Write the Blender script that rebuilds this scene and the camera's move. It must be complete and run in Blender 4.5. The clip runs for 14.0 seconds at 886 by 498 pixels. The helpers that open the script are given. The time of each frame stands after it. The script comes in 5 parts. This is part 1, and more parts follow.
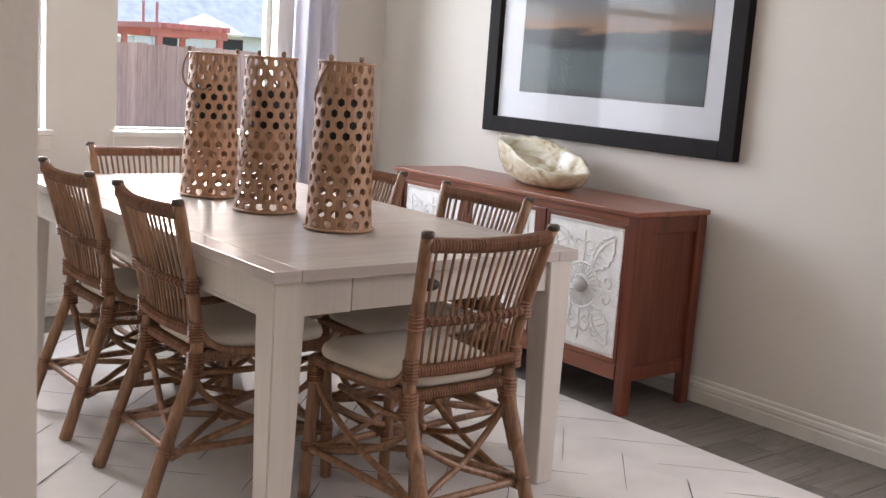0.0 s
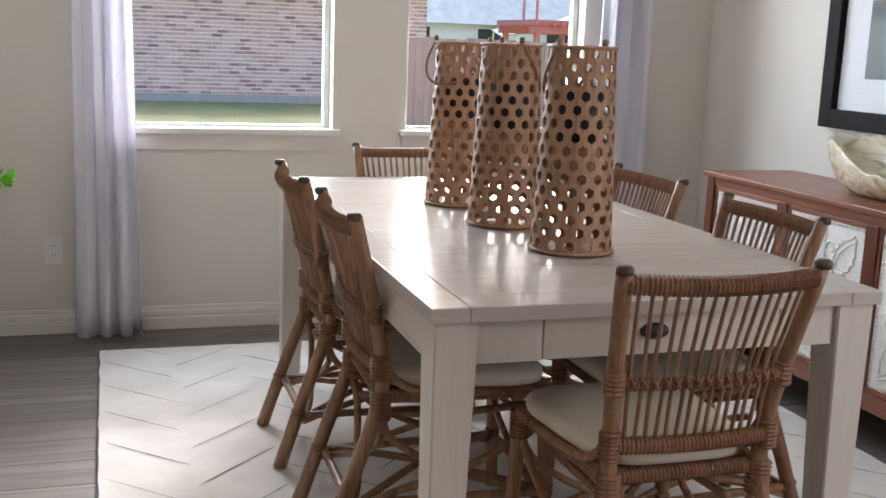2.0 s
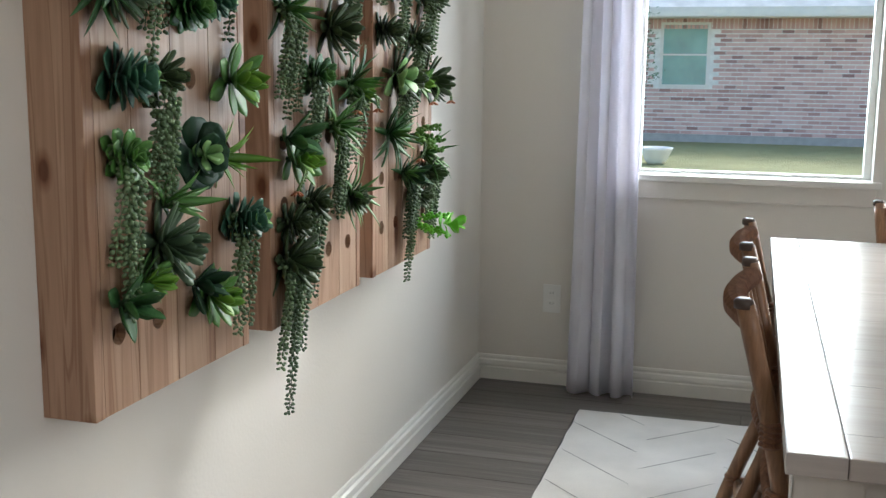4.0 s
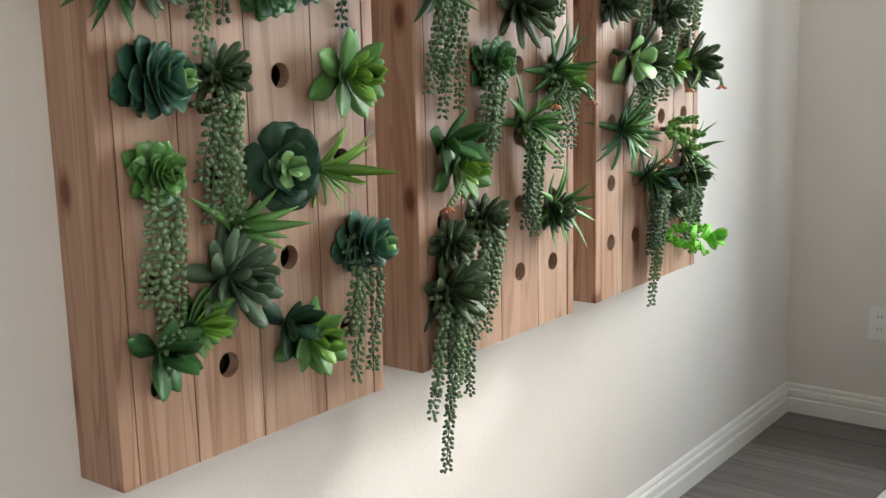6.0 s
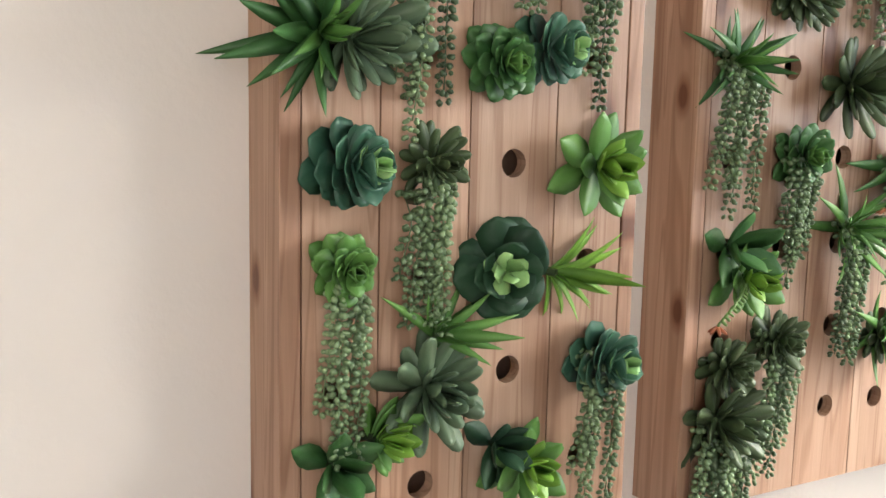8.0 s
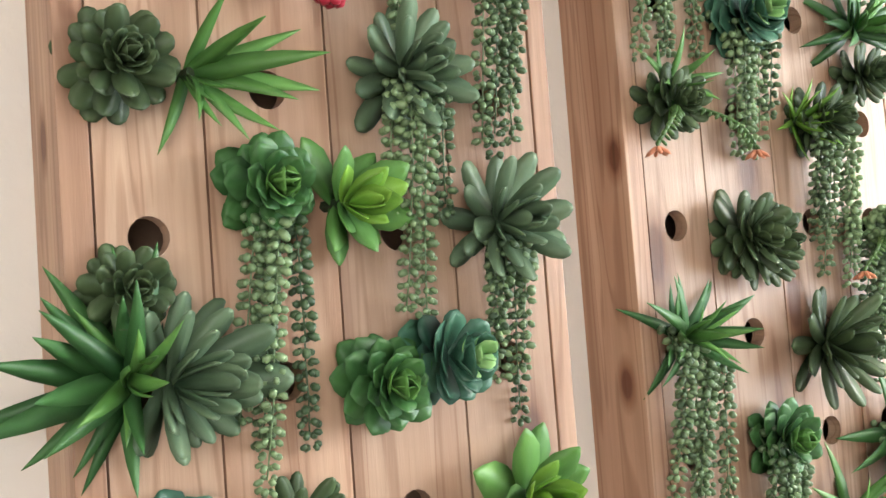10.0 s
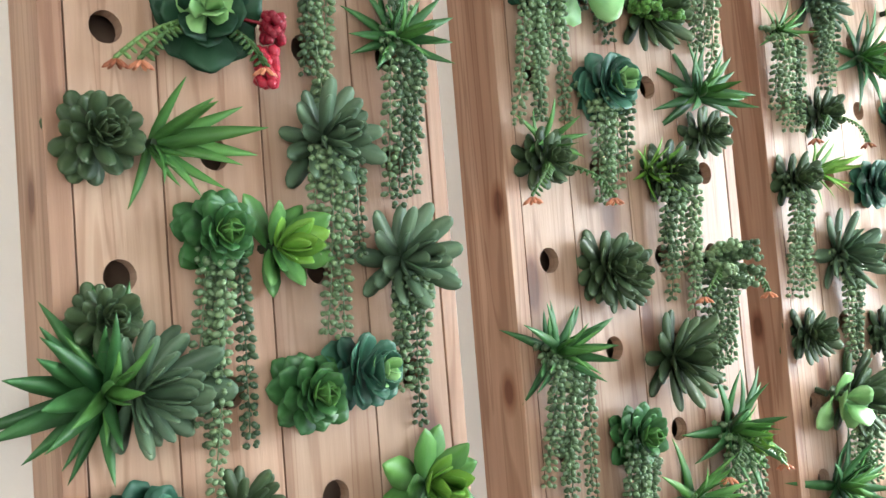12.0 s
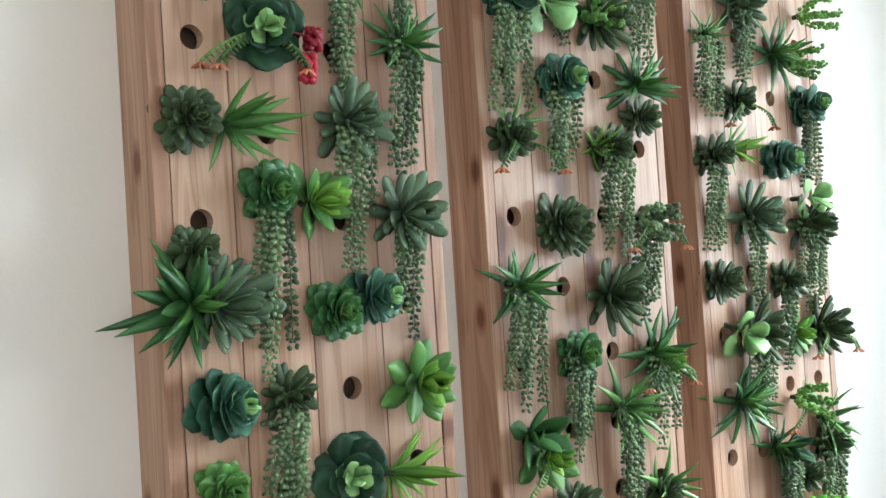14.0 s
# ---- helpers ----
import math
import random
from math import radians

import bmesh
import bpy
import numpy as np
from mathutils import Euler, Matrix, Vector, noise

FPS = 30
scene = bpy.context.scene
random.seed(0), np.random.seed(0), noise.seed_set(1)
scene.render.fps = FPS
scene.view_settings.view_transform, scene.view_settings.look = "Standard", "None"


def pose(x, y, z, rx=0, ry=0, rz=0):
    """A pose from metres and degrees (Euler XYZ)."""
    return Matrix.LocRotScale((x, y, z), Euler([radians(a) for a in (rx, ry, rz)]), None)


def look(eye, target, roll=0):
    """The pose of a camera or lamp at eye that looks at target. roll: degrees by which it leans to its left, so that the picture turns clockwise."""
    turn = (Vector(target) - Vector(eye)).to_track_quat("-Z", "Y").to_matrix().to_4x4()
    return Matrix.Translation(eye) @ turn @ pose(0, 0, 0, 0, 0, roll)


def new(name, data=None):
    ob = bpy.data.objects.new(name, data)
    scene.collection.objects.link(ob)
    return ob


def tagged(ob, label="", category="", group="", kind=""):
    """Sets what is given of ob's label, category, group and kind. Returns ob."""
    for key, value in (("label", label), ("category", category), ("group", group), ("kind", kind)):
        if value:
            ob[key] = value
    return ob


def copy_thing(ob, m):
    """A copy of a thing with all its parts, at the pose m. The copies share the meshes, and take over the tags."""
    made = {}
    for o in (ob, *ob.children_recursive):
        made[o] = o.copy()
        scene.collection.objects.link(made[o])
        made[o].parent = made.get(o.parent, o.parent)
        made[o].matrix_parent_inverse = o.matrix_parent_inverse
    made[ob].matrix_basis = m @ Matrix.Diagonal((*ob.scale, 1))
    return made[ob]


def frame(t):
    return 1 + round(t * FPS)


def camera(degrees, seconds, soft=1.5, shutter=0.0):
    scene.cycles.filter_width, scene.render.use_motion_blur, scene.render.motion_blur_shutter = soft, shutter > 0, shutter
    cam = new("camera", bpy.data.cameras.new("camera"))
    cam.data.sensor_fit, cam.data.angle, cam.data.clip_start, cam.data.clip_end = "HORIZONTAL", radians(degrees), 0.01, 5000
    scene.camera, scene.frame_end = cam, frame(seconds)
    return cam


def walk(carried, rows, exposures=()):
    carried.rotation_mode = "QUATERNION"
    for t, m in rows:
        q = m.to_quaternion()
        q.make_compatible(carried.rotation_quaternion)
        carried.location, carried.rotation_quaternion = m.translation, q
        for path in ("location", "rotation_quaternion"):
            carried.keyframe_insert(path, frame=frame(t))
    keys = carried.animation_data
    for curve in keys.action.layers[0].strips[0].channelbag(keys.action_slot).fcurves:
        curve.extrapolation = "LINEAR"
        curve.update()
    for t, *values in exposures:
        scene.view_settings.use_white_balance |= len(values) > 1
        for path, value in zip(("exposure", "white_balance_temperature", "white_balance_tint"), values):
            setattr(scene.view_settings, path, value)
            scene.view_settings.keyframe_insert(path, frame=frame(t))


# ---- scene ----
cam = camera(45.5, 14.0, soft=1.45, shutter=0.1)
PATH = [
    (0, (-0.158, -4.903, 1.272), (1.094, -3.38, 0.937), 4.0),
    (0.5, (0.001, -4.84, 1.281), (1.13, -3.226, 0.936), 3.1),
    (1, (0.189, -4.739, 1.268), (1.124, -3.011, 0.894), 2.3),
    (1.5, (0.392, -4.712, 1.279), (1.199, -2.923, 0.892), 3.3),
    (2, (0.525, -4.61, 1.267), (1.128, -2.742, 0.885), 2.2),
    (2.5, (0.656, -4.459, 1.281), (0.955, -2.515, 0.918), 0.8),
    (3, (0.83, -4.389, 1.28), (0.738, -2.42, 0.944), 0.2),
    (3.5, (0.974, -4.312, 1.261), (0.617, -2.371, 0.936), 0.65),
    (4, (1.055, -4.143, 1.26), (0.501, -2.25, 0.927), 0.7),
    (4.2, (1.088, -4.082, 1.257), (0.438, -2.22, 0.922), 0.3),
    (6.3, (1.245, -3.467, 1.274), (-0.076, -2.015, 0.89), -1.5),
    (6.5, (1.264, -3.413, 1.289), (-0.151, -2.056, 0.896), -1.6),
    (7, (1.314, -3.309, 1.313), (-0.309, -2.192, 0.969), -0.2),
    (7.5, (1.288, -3.271, 1.334), (-0.385, -2.22, 1.025), 1.5),
    (8, (1.203, -3.225, 1.326), (-0.496, -2.21, 1.035), 1.2),
    (8.5, (1.042, -3.166, 1.343), (-0.675, -2.17, 1.1), -0.8),
    (9, (1.005, -3.068, 1.414), (-0.753, -2.118, 1.337), -2.4),
    (9.2, (0.999, -3.042, 1.414), (-0.761, -2.092, 1.416), -2.9),
    (11.5, (0.982, -2.966, 1.452), (-0.573, -1.722, 1.643), -5.4),
    (12, (1.18, -3.129, 1.434), (-0.385, -1.891, 1.572), -4.6),
    (12.5, (1.309, -3.258, 1.454), (-0.243, -2.002, 1.582), -4.3),
    (13, (1.468, -3.338, 1.442), (-0.072, -2.068, 1.573), -4.1),
    (13.5, (1.525, -3.414, 1.432), (-0.002, -2.127, 1.539), -3.8),
    (14, (1.483, -3.428, 1.409), (-0.044, -2.137, 1.46), -3.6),
]
EXPOSURES = (
    (0.0, 1.93, 6350, 17), (1.0, 1.72, 6300, 15), (1.5, 1.70, 6250, 14), (3.0, 1.46, 6000, 7), (4.2, 1.36, 5950, 5),
    (6.3, 1.88, 6150, 8), (7.5, 2.20, 6350, 12), (9.2, 2.64, 6400, 12), (11.3, 2.88, 5850, 3), (14.0, 2.28, 5700, 3),
)
walk(cam, [(t, look(eye, target, roll)) for t, eye, target, roll in PATH], EXPOSURES)

# ---- world, sun, window light ----
ROOM_W = 3.34          # west wall x = 0, east wall x = ROOM_W, window wall y = 0
CEIL = 2.75
SOUTH = -8.0
world = bpy.data.worlds.new("sky")
scene.world = world
world.use_nodes = True
wt = world.node_tree
sky = wt.nodes.new("ShaderNodeTexSky")
sky.sky_type, sky.sun_disc = "NISHITA", False
sky.sun_elevation, sky.sun_rotation = radians(33.6), radians(22.8)
sky.dust_density, sky.air_density = 4.0, 1.3
wt.nodes["Background"].inputs["Strength"].default_value = 0.15
wt.links.new(sky.outputs["Color"], wt.nodes["Background"].inputs["Color"])


def lamp(name, kind, m, energy, color=(1, 1, 1), **props):
    data = bpy.data.lights.new(name, kind)
    data.energy, data.color = energy, color
    if "size" in props:
        data.shape, data.size, data.size_y = "RECTANGLE", props["size"], props["size_y"]
    if "angle" in props:
        data.angle = radians(props["angle"])
    ob = new(name, data)
    ob.matrix_world = m
    return ob


SUN_DIR = Vector((-0.42, -1.0, -0.72)).normalized()
sun = lamp("sun", "SUN", Matrix.Translation((2, 6, 8)) @ SUN_DIR.to_track_quat("-Z", "Y").to_matrix().to_4x4(), 0.85, (0.98, 0.98, 1.0), angle=7.0)
# daylight entering the two north windows, then two added fill lamps out of view
lamp("window_light_west", "AREA", look((1.04, 0.16, 1.62), (1.04, -1, 1.62)), 11.8, (0.87, 0.935, 1.0), size=0.82, size_y=1.4)
lamp("window_light_east", "AREA", look((2.23, 0.16, 1.62), (2.23, -1, 1.62)), 9.2, (0.87, 0.935, 1.0), size=0.82, size_y=1.4)
lamp("glazing_light", "AREA", look((-3.45, -5.1, 1.4), (0, -5.0, 1.2)), 22, (1.0, 0.88, 0.82), size=1.6, size_y=2.1)
lamp("east_window_light", "AREA", look((ROOM_W - 0.03, -4.3, 1.5), (0, -4.0, 1.35)), 9, (1.0, 0.89, 0.84), size=1.5, size_y=1.5)
scene.view_settings.exposure = 0.0


# ---- materials ----
def node_mat(name):
    m = bpy.data.materials.new(name)
    m.use_nodes = True
    nt = m.node_tree
    return m, nt, nt.nodes["Principled BSDF"]


def coords(nt, scale=(1, 1, 1), kind="Object", rot=(0, 0, 0)):
    tc = nt.nodes.new("ShaderNodeTexCoord")
    mp = nt.nodes.new("ShaderNodeMapping")
    mp.inputs["Scale"].default_value = scale
    mp.inputs["Rotation"].default_value = rot
    nt.links.new(tc.outputs[kind], mp.inputs["Vector"])
    return mp.outputs["Vector"]


def noise_tex(nt, vec, scale, detail=4.0, rough=0.55, distortion=0.0):
    n = nt.nodes.new("ShaderNodeTexNoise")
    n.inputs["Scale"].default_value, n.inputs["Detail"].default_value = scale, detail
    n.inputs["Roughness"].default_value, n.inputs["Distortion"].default_value = rough, distortion
    nt.links.new(vec, n.inputs["Vector"])
    return n.outputs["Fac"]


def ramp(nt, fac, *stops):
    r = nt.nodes.new("ShaderNodeValToRGB")
    e = r.color_ramp.elements
    while len(e) < len(stops):
        e.new(0.5)
    for k, (p, c) in zip(e, stops):
        k.position, k.color = p, (*c, 1)
    nt.links.new(fac, r.inputs["Fac"])
    return r.outputs["Color"]


def mixed(nt, a, b, fac, mode="MIX"):
    m = nt.nodes.new("ShaderNodeMix")
    m.data_type, m.blend_type = "RGBA", mode
    for sock, v in ((m.inputs["Factor"], fac), (m.inputs["A"], a), (m.inputs["B"], b)):
        if isinstance(v, (int, float)):
            sock.default_value = v
        elif isinstance(v, tuple):
            sock.default_value = (*v, 1)
        else:
            nt.links.new(v, sock)
    return m.outputs["Result"]


def bump(nt, b, height, strength=0.3, dist=0.01):
    n = nt.nodes.new("ShaderNodeBump")
    n.inputs["Strength"].default_value, n.inputs["Distance"].default_value = strength, dist
    nt.links.new(height, n.inputs["Height"])
    nt.links.new(n.outputs["Normal"], b.inputs["Normal"])


def obj_random(nt):
    return nt.nodes.new("ShaderNodeObjectInfo").outputs["Random"]


def shade(col, k):
    return tuple(min(1.0, c * k) for c in col)


def plain(name, col, rough=0.6, metal=0.0, var=0.12, scale=9.0, bumpy=0.15, grain=120.0, spec=0.5):
    """A surface with soft stains and fine grain of its own."""
    m, nt, b = node_mat(name)
    v = coords(nt)
    c1 = ramp(nt, noise_tex(nt, v, scale, 5), (0.3, shade(col, 1 - var)), (0.7, shade(col, 1 + var)))
    g = noise_tex(nt, v, grain, 3)
    c2 = mixed(nt, c1, ramp(nt, g, (0.3, (1 - var, 1 - var, 1 - var)), (0.7, (1, 1, 1))), 0.6, "MULTIPLY")
    nt.links.new(c2, b.inputs["Base Color"])
    b.inputs["Roughness"].default_value, b.inputs["Metallic"].default_value = rough, metal
    b.inputs["Specular IOR Level"].default_value = spec
    bump(nt, b, g, bumpy, 0.004)
    return m


def wood(name, dark, light, axis, rough=0.45, ring=26.0, per_object=0.35, fine=1.0, bumpy=0.2, knots=False, streak=0.55, lines=0.0, detail=6.0, rings=46.0):
    """Wood with its grain along axis (0, 1, 2)."""
    m, nt, b = node_mat(name)
    s = [ring, ring, ring]
    s[axis] = ring * 0.045
    v = coords(nt, tuple(s))
    rnd = obj_random(nt)
    off = nt.nodes.new("ShaderNodeVectorMath")
    off.operation = "ADD"
    nt.links.new(v, off.inputs[0])
    mul = nt.nodes.new("ShaderNodeMath")
    mul.operation = "MULTIPLY"
    mul.inputs[1].default_value = 37.0
    nt.links.new(rnd, mul.inputs[0])
    nt.links.new(mul.outputs[0], off.inputs[1])
    v = off.outputs[0]
    n1 = noise_tex(nt, v, 1.0, detail, 0.6 if detail > 3 else 0.45, 1.2 if detail > 3 else 0.7)
    n2 = noise_tex(nt, v, 5.5 * fine, 4, 0.7, 0.3)
    c = ramp(nt, n1, (0.28, dark), (0.5, tuple((a + d) / 2 for a, d in zip(dark, light))), (0.72, light))
    c = mixed(nt, c, ramp(nt, n2, (0.35, (0.6, 0.55, 0.5)), (0.62, (1, 1, 1))), streak, "MULTIPLY")
    if lines:
        s1 = nt.nodes.new("ShaderNodeMath")
        s1.operation = "MULTIPLY"
        s1.inputs[1].default_value = rings
        nt.links.new(n1, s1.inputs[0])
        s2 = nt.nodes.new("ShaderNodeMath")
        s2.operation = "SINE"
        nt.links.new(s1.outputs[0], s2.inputs[0])
        s3 = nt.nodes.new("ShaderNodeMath")
        s3.operation = "MULTIPLY_ADD"
        s3.inputs[1].default_value, s3.inputs[2].default_value = 0.5, 0.5
        nt.links.new(s2.outputs[0], s3.inputs[0])
        c = mixed(nt, c, ramp(nt, s3.outputs[0], (0.0, (0.50, 0.36, 0.27)), (0.30, (1, 1, 1))), lines, "MULTIPLY")
    tone = ramp(nt, rnd, (0.0, (1 - per_object,) * 3), (1.0, (1, 1, 1)))
    c = mixed(nt, c, tone, 1.0, "MULTIPLY")
    if knots:
        across, su, sv = knots
        tc = nt.nodes.new("ShaderNodeTexCoord")
        sep = nt.nodes.new("ShaderNodeSeparateXYZ")
        nt.links.new(tc.outputs["Object"], sep.inputs[0])
        com = nt.nodes.new("ShaderNodeCombineXYZ")
        for src, k, dst in ((sep.outputs[across], su, "X"), (sep.outputs[2], sv, "Y")):
            f = nt.nodes.new("ShaderNodeMath")
            f.operation = "MULTIPLY_ADD"
            f.inputs[1].default_value = k
            nt.links.new(src, f.inputs[0])
            nt.links.new(mul.outputs[0], f.inputs[2])
            nt.links.new(f.outputs[0], com.inputs[dst])
        w = nt.nodes.new("ShaderNodeTexVoronoi")
        w.voronoi_dimensions = "2D"
        w.inputs["Scale"].default_value = 1.0
        nt.links.new(com.outputs[0], w.inputs["Vector"])
        k = ramp(nt, w.outputs["Distance"], (0.05, (0.36, 0.22, 0.16)), (0.075, (0.66, 0.52, 0.43)), (0.13, (1, 1, 1)))
        c = mixed(nt, c, k, 1.0, "MULTIPLY")
    nt.links.new(c, b.inputs["Base Color"])
    b.inputs["Roughness"].default_value = rough
    bump(nt, b, n2, bumpy, 0.003)
    return m


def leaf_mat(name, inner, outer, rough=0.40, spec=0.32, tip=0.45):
    """Waxy leaf: mottled, each in its own tone, shaded dark at its base, lighter to its tip (local z)."""
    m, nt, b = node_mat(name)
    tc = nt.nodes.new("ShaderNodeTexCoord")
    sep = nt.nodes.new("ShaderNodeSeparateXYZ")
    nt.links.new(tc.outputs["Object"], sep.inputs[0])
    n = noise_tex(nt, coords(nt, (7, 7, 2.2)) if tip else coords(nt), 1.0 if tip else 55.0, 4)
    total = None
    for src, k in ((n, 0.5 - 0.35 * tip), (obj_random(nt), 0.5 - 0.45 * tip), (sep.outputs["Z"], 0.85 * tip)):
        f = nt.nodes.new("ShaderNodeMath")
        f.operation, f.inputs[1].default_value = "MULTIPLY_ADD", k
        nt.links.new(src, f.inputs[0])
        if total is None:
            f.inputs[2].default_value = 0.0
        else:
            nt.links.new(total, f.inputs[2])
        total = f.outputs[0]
    # the deepened low end puts the shade between leaves into their colour
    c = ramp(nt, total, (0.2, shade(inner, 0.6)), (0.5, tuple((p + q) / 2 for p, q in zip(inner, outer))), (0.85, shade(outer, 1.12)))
    nt.links.new(c, b.inputs["Base Color"])
    b.inputs["Roughness"].default_value = rough
    b.inputs["Specular IOR Level"].default_value = spec
    bump(nt, b, noise_tex(nt, coords(nt), 160, 2), 0.12, 0.002)
    return m


def sheer(name, col):
    """Woven cloth that lets part of the daylight through."""
    m = plain(name, col, 0.9, var=0.04, bumpy=0.3, grain=500, spec=0.1)
    nt = m.node_tree
    tr = nt.nodes.new("ShaderNodeBsdfTranslucent")
    tr.inputs["Color"].default_value = (*col, 1)
    mx = nt.nodes.new("ShaderNodeMixShader")
    mx.inputs[0].default_value = 0.36
    nt.links.new(nt.nodes["Principled BSDF"].outputs[0], mx.inputs[1])
    nt.links.new(tr.outputs[0], mx.inputs[2])
    nt.links.new(mx.outputs[0], nt.nodes["Material Output"].inputs["Surface"])
    return m


def wall_paint(name, col):
    m, nt, b = node_mat(name)
    v = coords(nt)
    big = noise_tex(nt, v, 1.3, 4)
    orange = noise_tex(nt, v, 95, 3, 0.5)
    c = ramp(nt, big, (0.3, shade(col, 0.965)), (0.7, shade(col, 1.02)))
    nt.links.new(c, b.inputs["Base Color"])
    b.inputs["Roughness"].default_value = 0.62
    bump(nt, b, orange, 0.16, 0.004)
    return m


M_WALL = wall_paint("wall_paint", (0.71, 0.672, 0.615))
M_CEIL = wall_paint("ceiling_paint", (0.8, 0.79, 0.76))
M_TRIM = plain("trim_paint", (0.76, 0.74, 0.69), 0.35, var=0.03, bumpy=0.05)
M_FLOOR = wood("floor_plank", (0.12, 0.105, 0.095), (0.26, 0.235, 0.215), 0, 0.42, 30, 0.35)
M_FLOORGAP = plain("floor_gap", (0.05, 0.045, 0.04), 0.8)
M_RUG = plain("rug_wool", (0.71, 0.68, 0.65), 0.95, var=0.10, scale=4, bumpy=0.7, grain=260, spec=0.1)
M_RUGLINE = plain("rug_line", (0.15, 0.14, 0.14), 0.95, var=0.2, bumpy=0.5, grain=200, spec=0.1)
M_TABLE = wood("table_paint", (0.57, 0.525, 0.475), (0.64, 0.595, 0.54), 2, 0.36, 22, 0.04, bumpy=0.03, streak=0.05)
M_TABLETOP = wood("tabletop_paint", (0.45, 0.40, 0.368), (0.53, 0.48, 0.44), 0, 0.22, 24, 0.06, bumpy=0.015, streak=0.1)
M_TABLETOP.node_tree.nodes["Principled BSDF"].inputs["Specular IOR Level"].default_value = 0.26
M_RATTAN = wood("rattan", (0.165, 0.078, 0.038), (0.43, 0.24, 0.13), 2, 0.4, 30, 0.25)
M_CANE = wood("cane_wrap", (0.135, 0.055, 0.028), (0.35, 0.172, 0.094), 2, 0.45, 60, 0.2)
M_CAP = plain("dark_cap", (0.07, 0.045, 0.033), 0.5)
M_CUSHION = plain("cushion_cloth", (0.66, 0.60, 0.51), 0.9, var=0.06, bumpy=0.4, grain=400, spec=0.15)
M_LANTERN = wood("lantern_cane", (0.28, 0.15, 0.085), (0.52, 0.315, 0.19), 2, 0.5, 50, 0.15)
M_LANTERN_IN = wood("lantern_liner", (0.42, 0.25, 0.13), (0.60, 0.38, 0.22), 2, 0.6, 40, 0.1)
M_DARK = plain("black_metal", (0.02, 0.018, 0.017), 0.45)
# one wood in two tones: M_SB carries the shaded end's darkness, M_SBTOP is lit
M_SB = wood("sideboard_wood_shaded", (0.095, 0.023, 0.012), (0.225, 0.062, 0.032), 2, 0.33, 16, 0.2, bumpy=0.1)
M_SBTOP = wood("sideboard_wood_lit", (0.17, 0.052, 0.027), (0.36, 0.135, 0.075), 1, 0.3, 16, 0.05, bumpy=0.1)
M_CARVE = plain("whitewash", (0.86, 0.85, 0.82), 0.7, var=0.07, scale=30, bumpy=0.5, grain=90)
M_FRAME = plain("picture_frame_black", (0.012, 0.009, 0.009), 0.55, var=0.2, spec=0.12)
M_MAT = plain("picture_mat", (0.72, 0.73, 0.76), 0.8, var=0.02)
M_CURTAIN = sheer("curtain_cloth", (0.88, 0.87, 0.93))
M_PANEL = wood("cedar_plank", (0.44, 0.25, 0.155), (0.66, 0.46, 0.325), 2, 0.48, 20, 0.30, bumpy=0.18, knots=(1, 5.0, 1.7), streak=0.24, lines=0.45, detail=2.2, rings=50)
# same cedar, darkened: shade on the side boards is put into the colour
M_PANELSIDE = wood("cedar_side_shaded", (0.36, 0.195, 0.12), (0.55, 0.36, 0.245), 2, 0.5, 20, 0.15, bumpy=0.2, knots=(0, 7.0, 3.4), streak=0.35, lines=0.5, detail=2.5, rings=50)
M_HOLE = plain("hollow_shade_brown", (0.20, 0.125, 0.085), 0.9)
M_PLASTIC = plain("outlet_plastic", (0.78, 0.77, 0.74), 0.35, var=0.02, bumpy=0.0)
M_VINYL = plain("window_vinyl", (0.66, 0.665, 0.635), 0.35, var=0.02, bumpy=0.0)

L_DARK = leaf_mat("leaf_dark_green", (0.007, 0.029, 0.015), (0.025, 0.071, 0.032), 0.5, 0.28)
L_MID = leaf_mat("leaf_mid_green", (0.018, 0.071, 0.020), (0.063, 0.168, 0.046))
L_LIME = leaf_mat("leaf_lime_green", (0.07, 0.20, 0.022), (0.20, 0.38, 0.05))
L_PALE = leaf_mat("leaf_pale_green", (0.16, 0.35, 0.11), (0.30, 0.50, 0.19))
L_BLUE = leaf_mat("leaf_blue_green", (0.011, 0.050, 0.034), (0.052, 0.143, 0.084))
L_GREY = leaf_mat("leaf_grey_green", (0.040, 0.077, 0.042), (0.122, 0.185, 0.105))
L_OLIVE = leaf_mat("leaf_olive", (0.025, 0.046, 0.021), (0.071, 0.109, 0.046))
L_BEAD = leaf_mat("bead_green", (0.06, 0.12, 0.052), (0.22, 0.32, 0.155), 0.36, 0.5, 0)
L_NEON = leaf_mat("leaf_bright_green", (0.10, 0.42, 0.02), (0.22, 0.62, 0.05), tip=0)
L_RED = leaf_mat("bloom_red", (0.27, 0.01, 0.026), (0.39, 0.025, 0.046), tip=0)
L_ORANGE = leaf_mat("bloom_orange", (0.42, 0.13, 0.06), (0.60, 0.25, 0.14), tip=0)


def glass_mat(name, tint=(1, 1, 1), rough=0.0, ior=1.45):
    m, nt, b = node_mat(name)
    nt.nodes.remove(b)
    g = nt.nodes.new("ShaderNodeBsdfGlossy")
    g.inputs["Roughness"].default_value = rough
    t = nt.nodes.new("ShaderNodeBsdfTransparent")
    t.inputs["Color"].default_value = (*tint, 1)
    f = nt.nodes.new("ShaderNodeFresnel")
    f.inputs["IOR"].default_value = ior
    mx = nt.nodes.new("ShaderNodeMixShader")
    nt.links.new(f.outputs[0], mx.inputs[0])
    nt.links.new(t.outputs[0], mx.inputs[1])
    nt.links.new(g.outputs[0], mx.inputs[2])
    nt.links.new(mx.outputs[0], nt.nodes["Material Output"].inputs["Surface"])
    return m


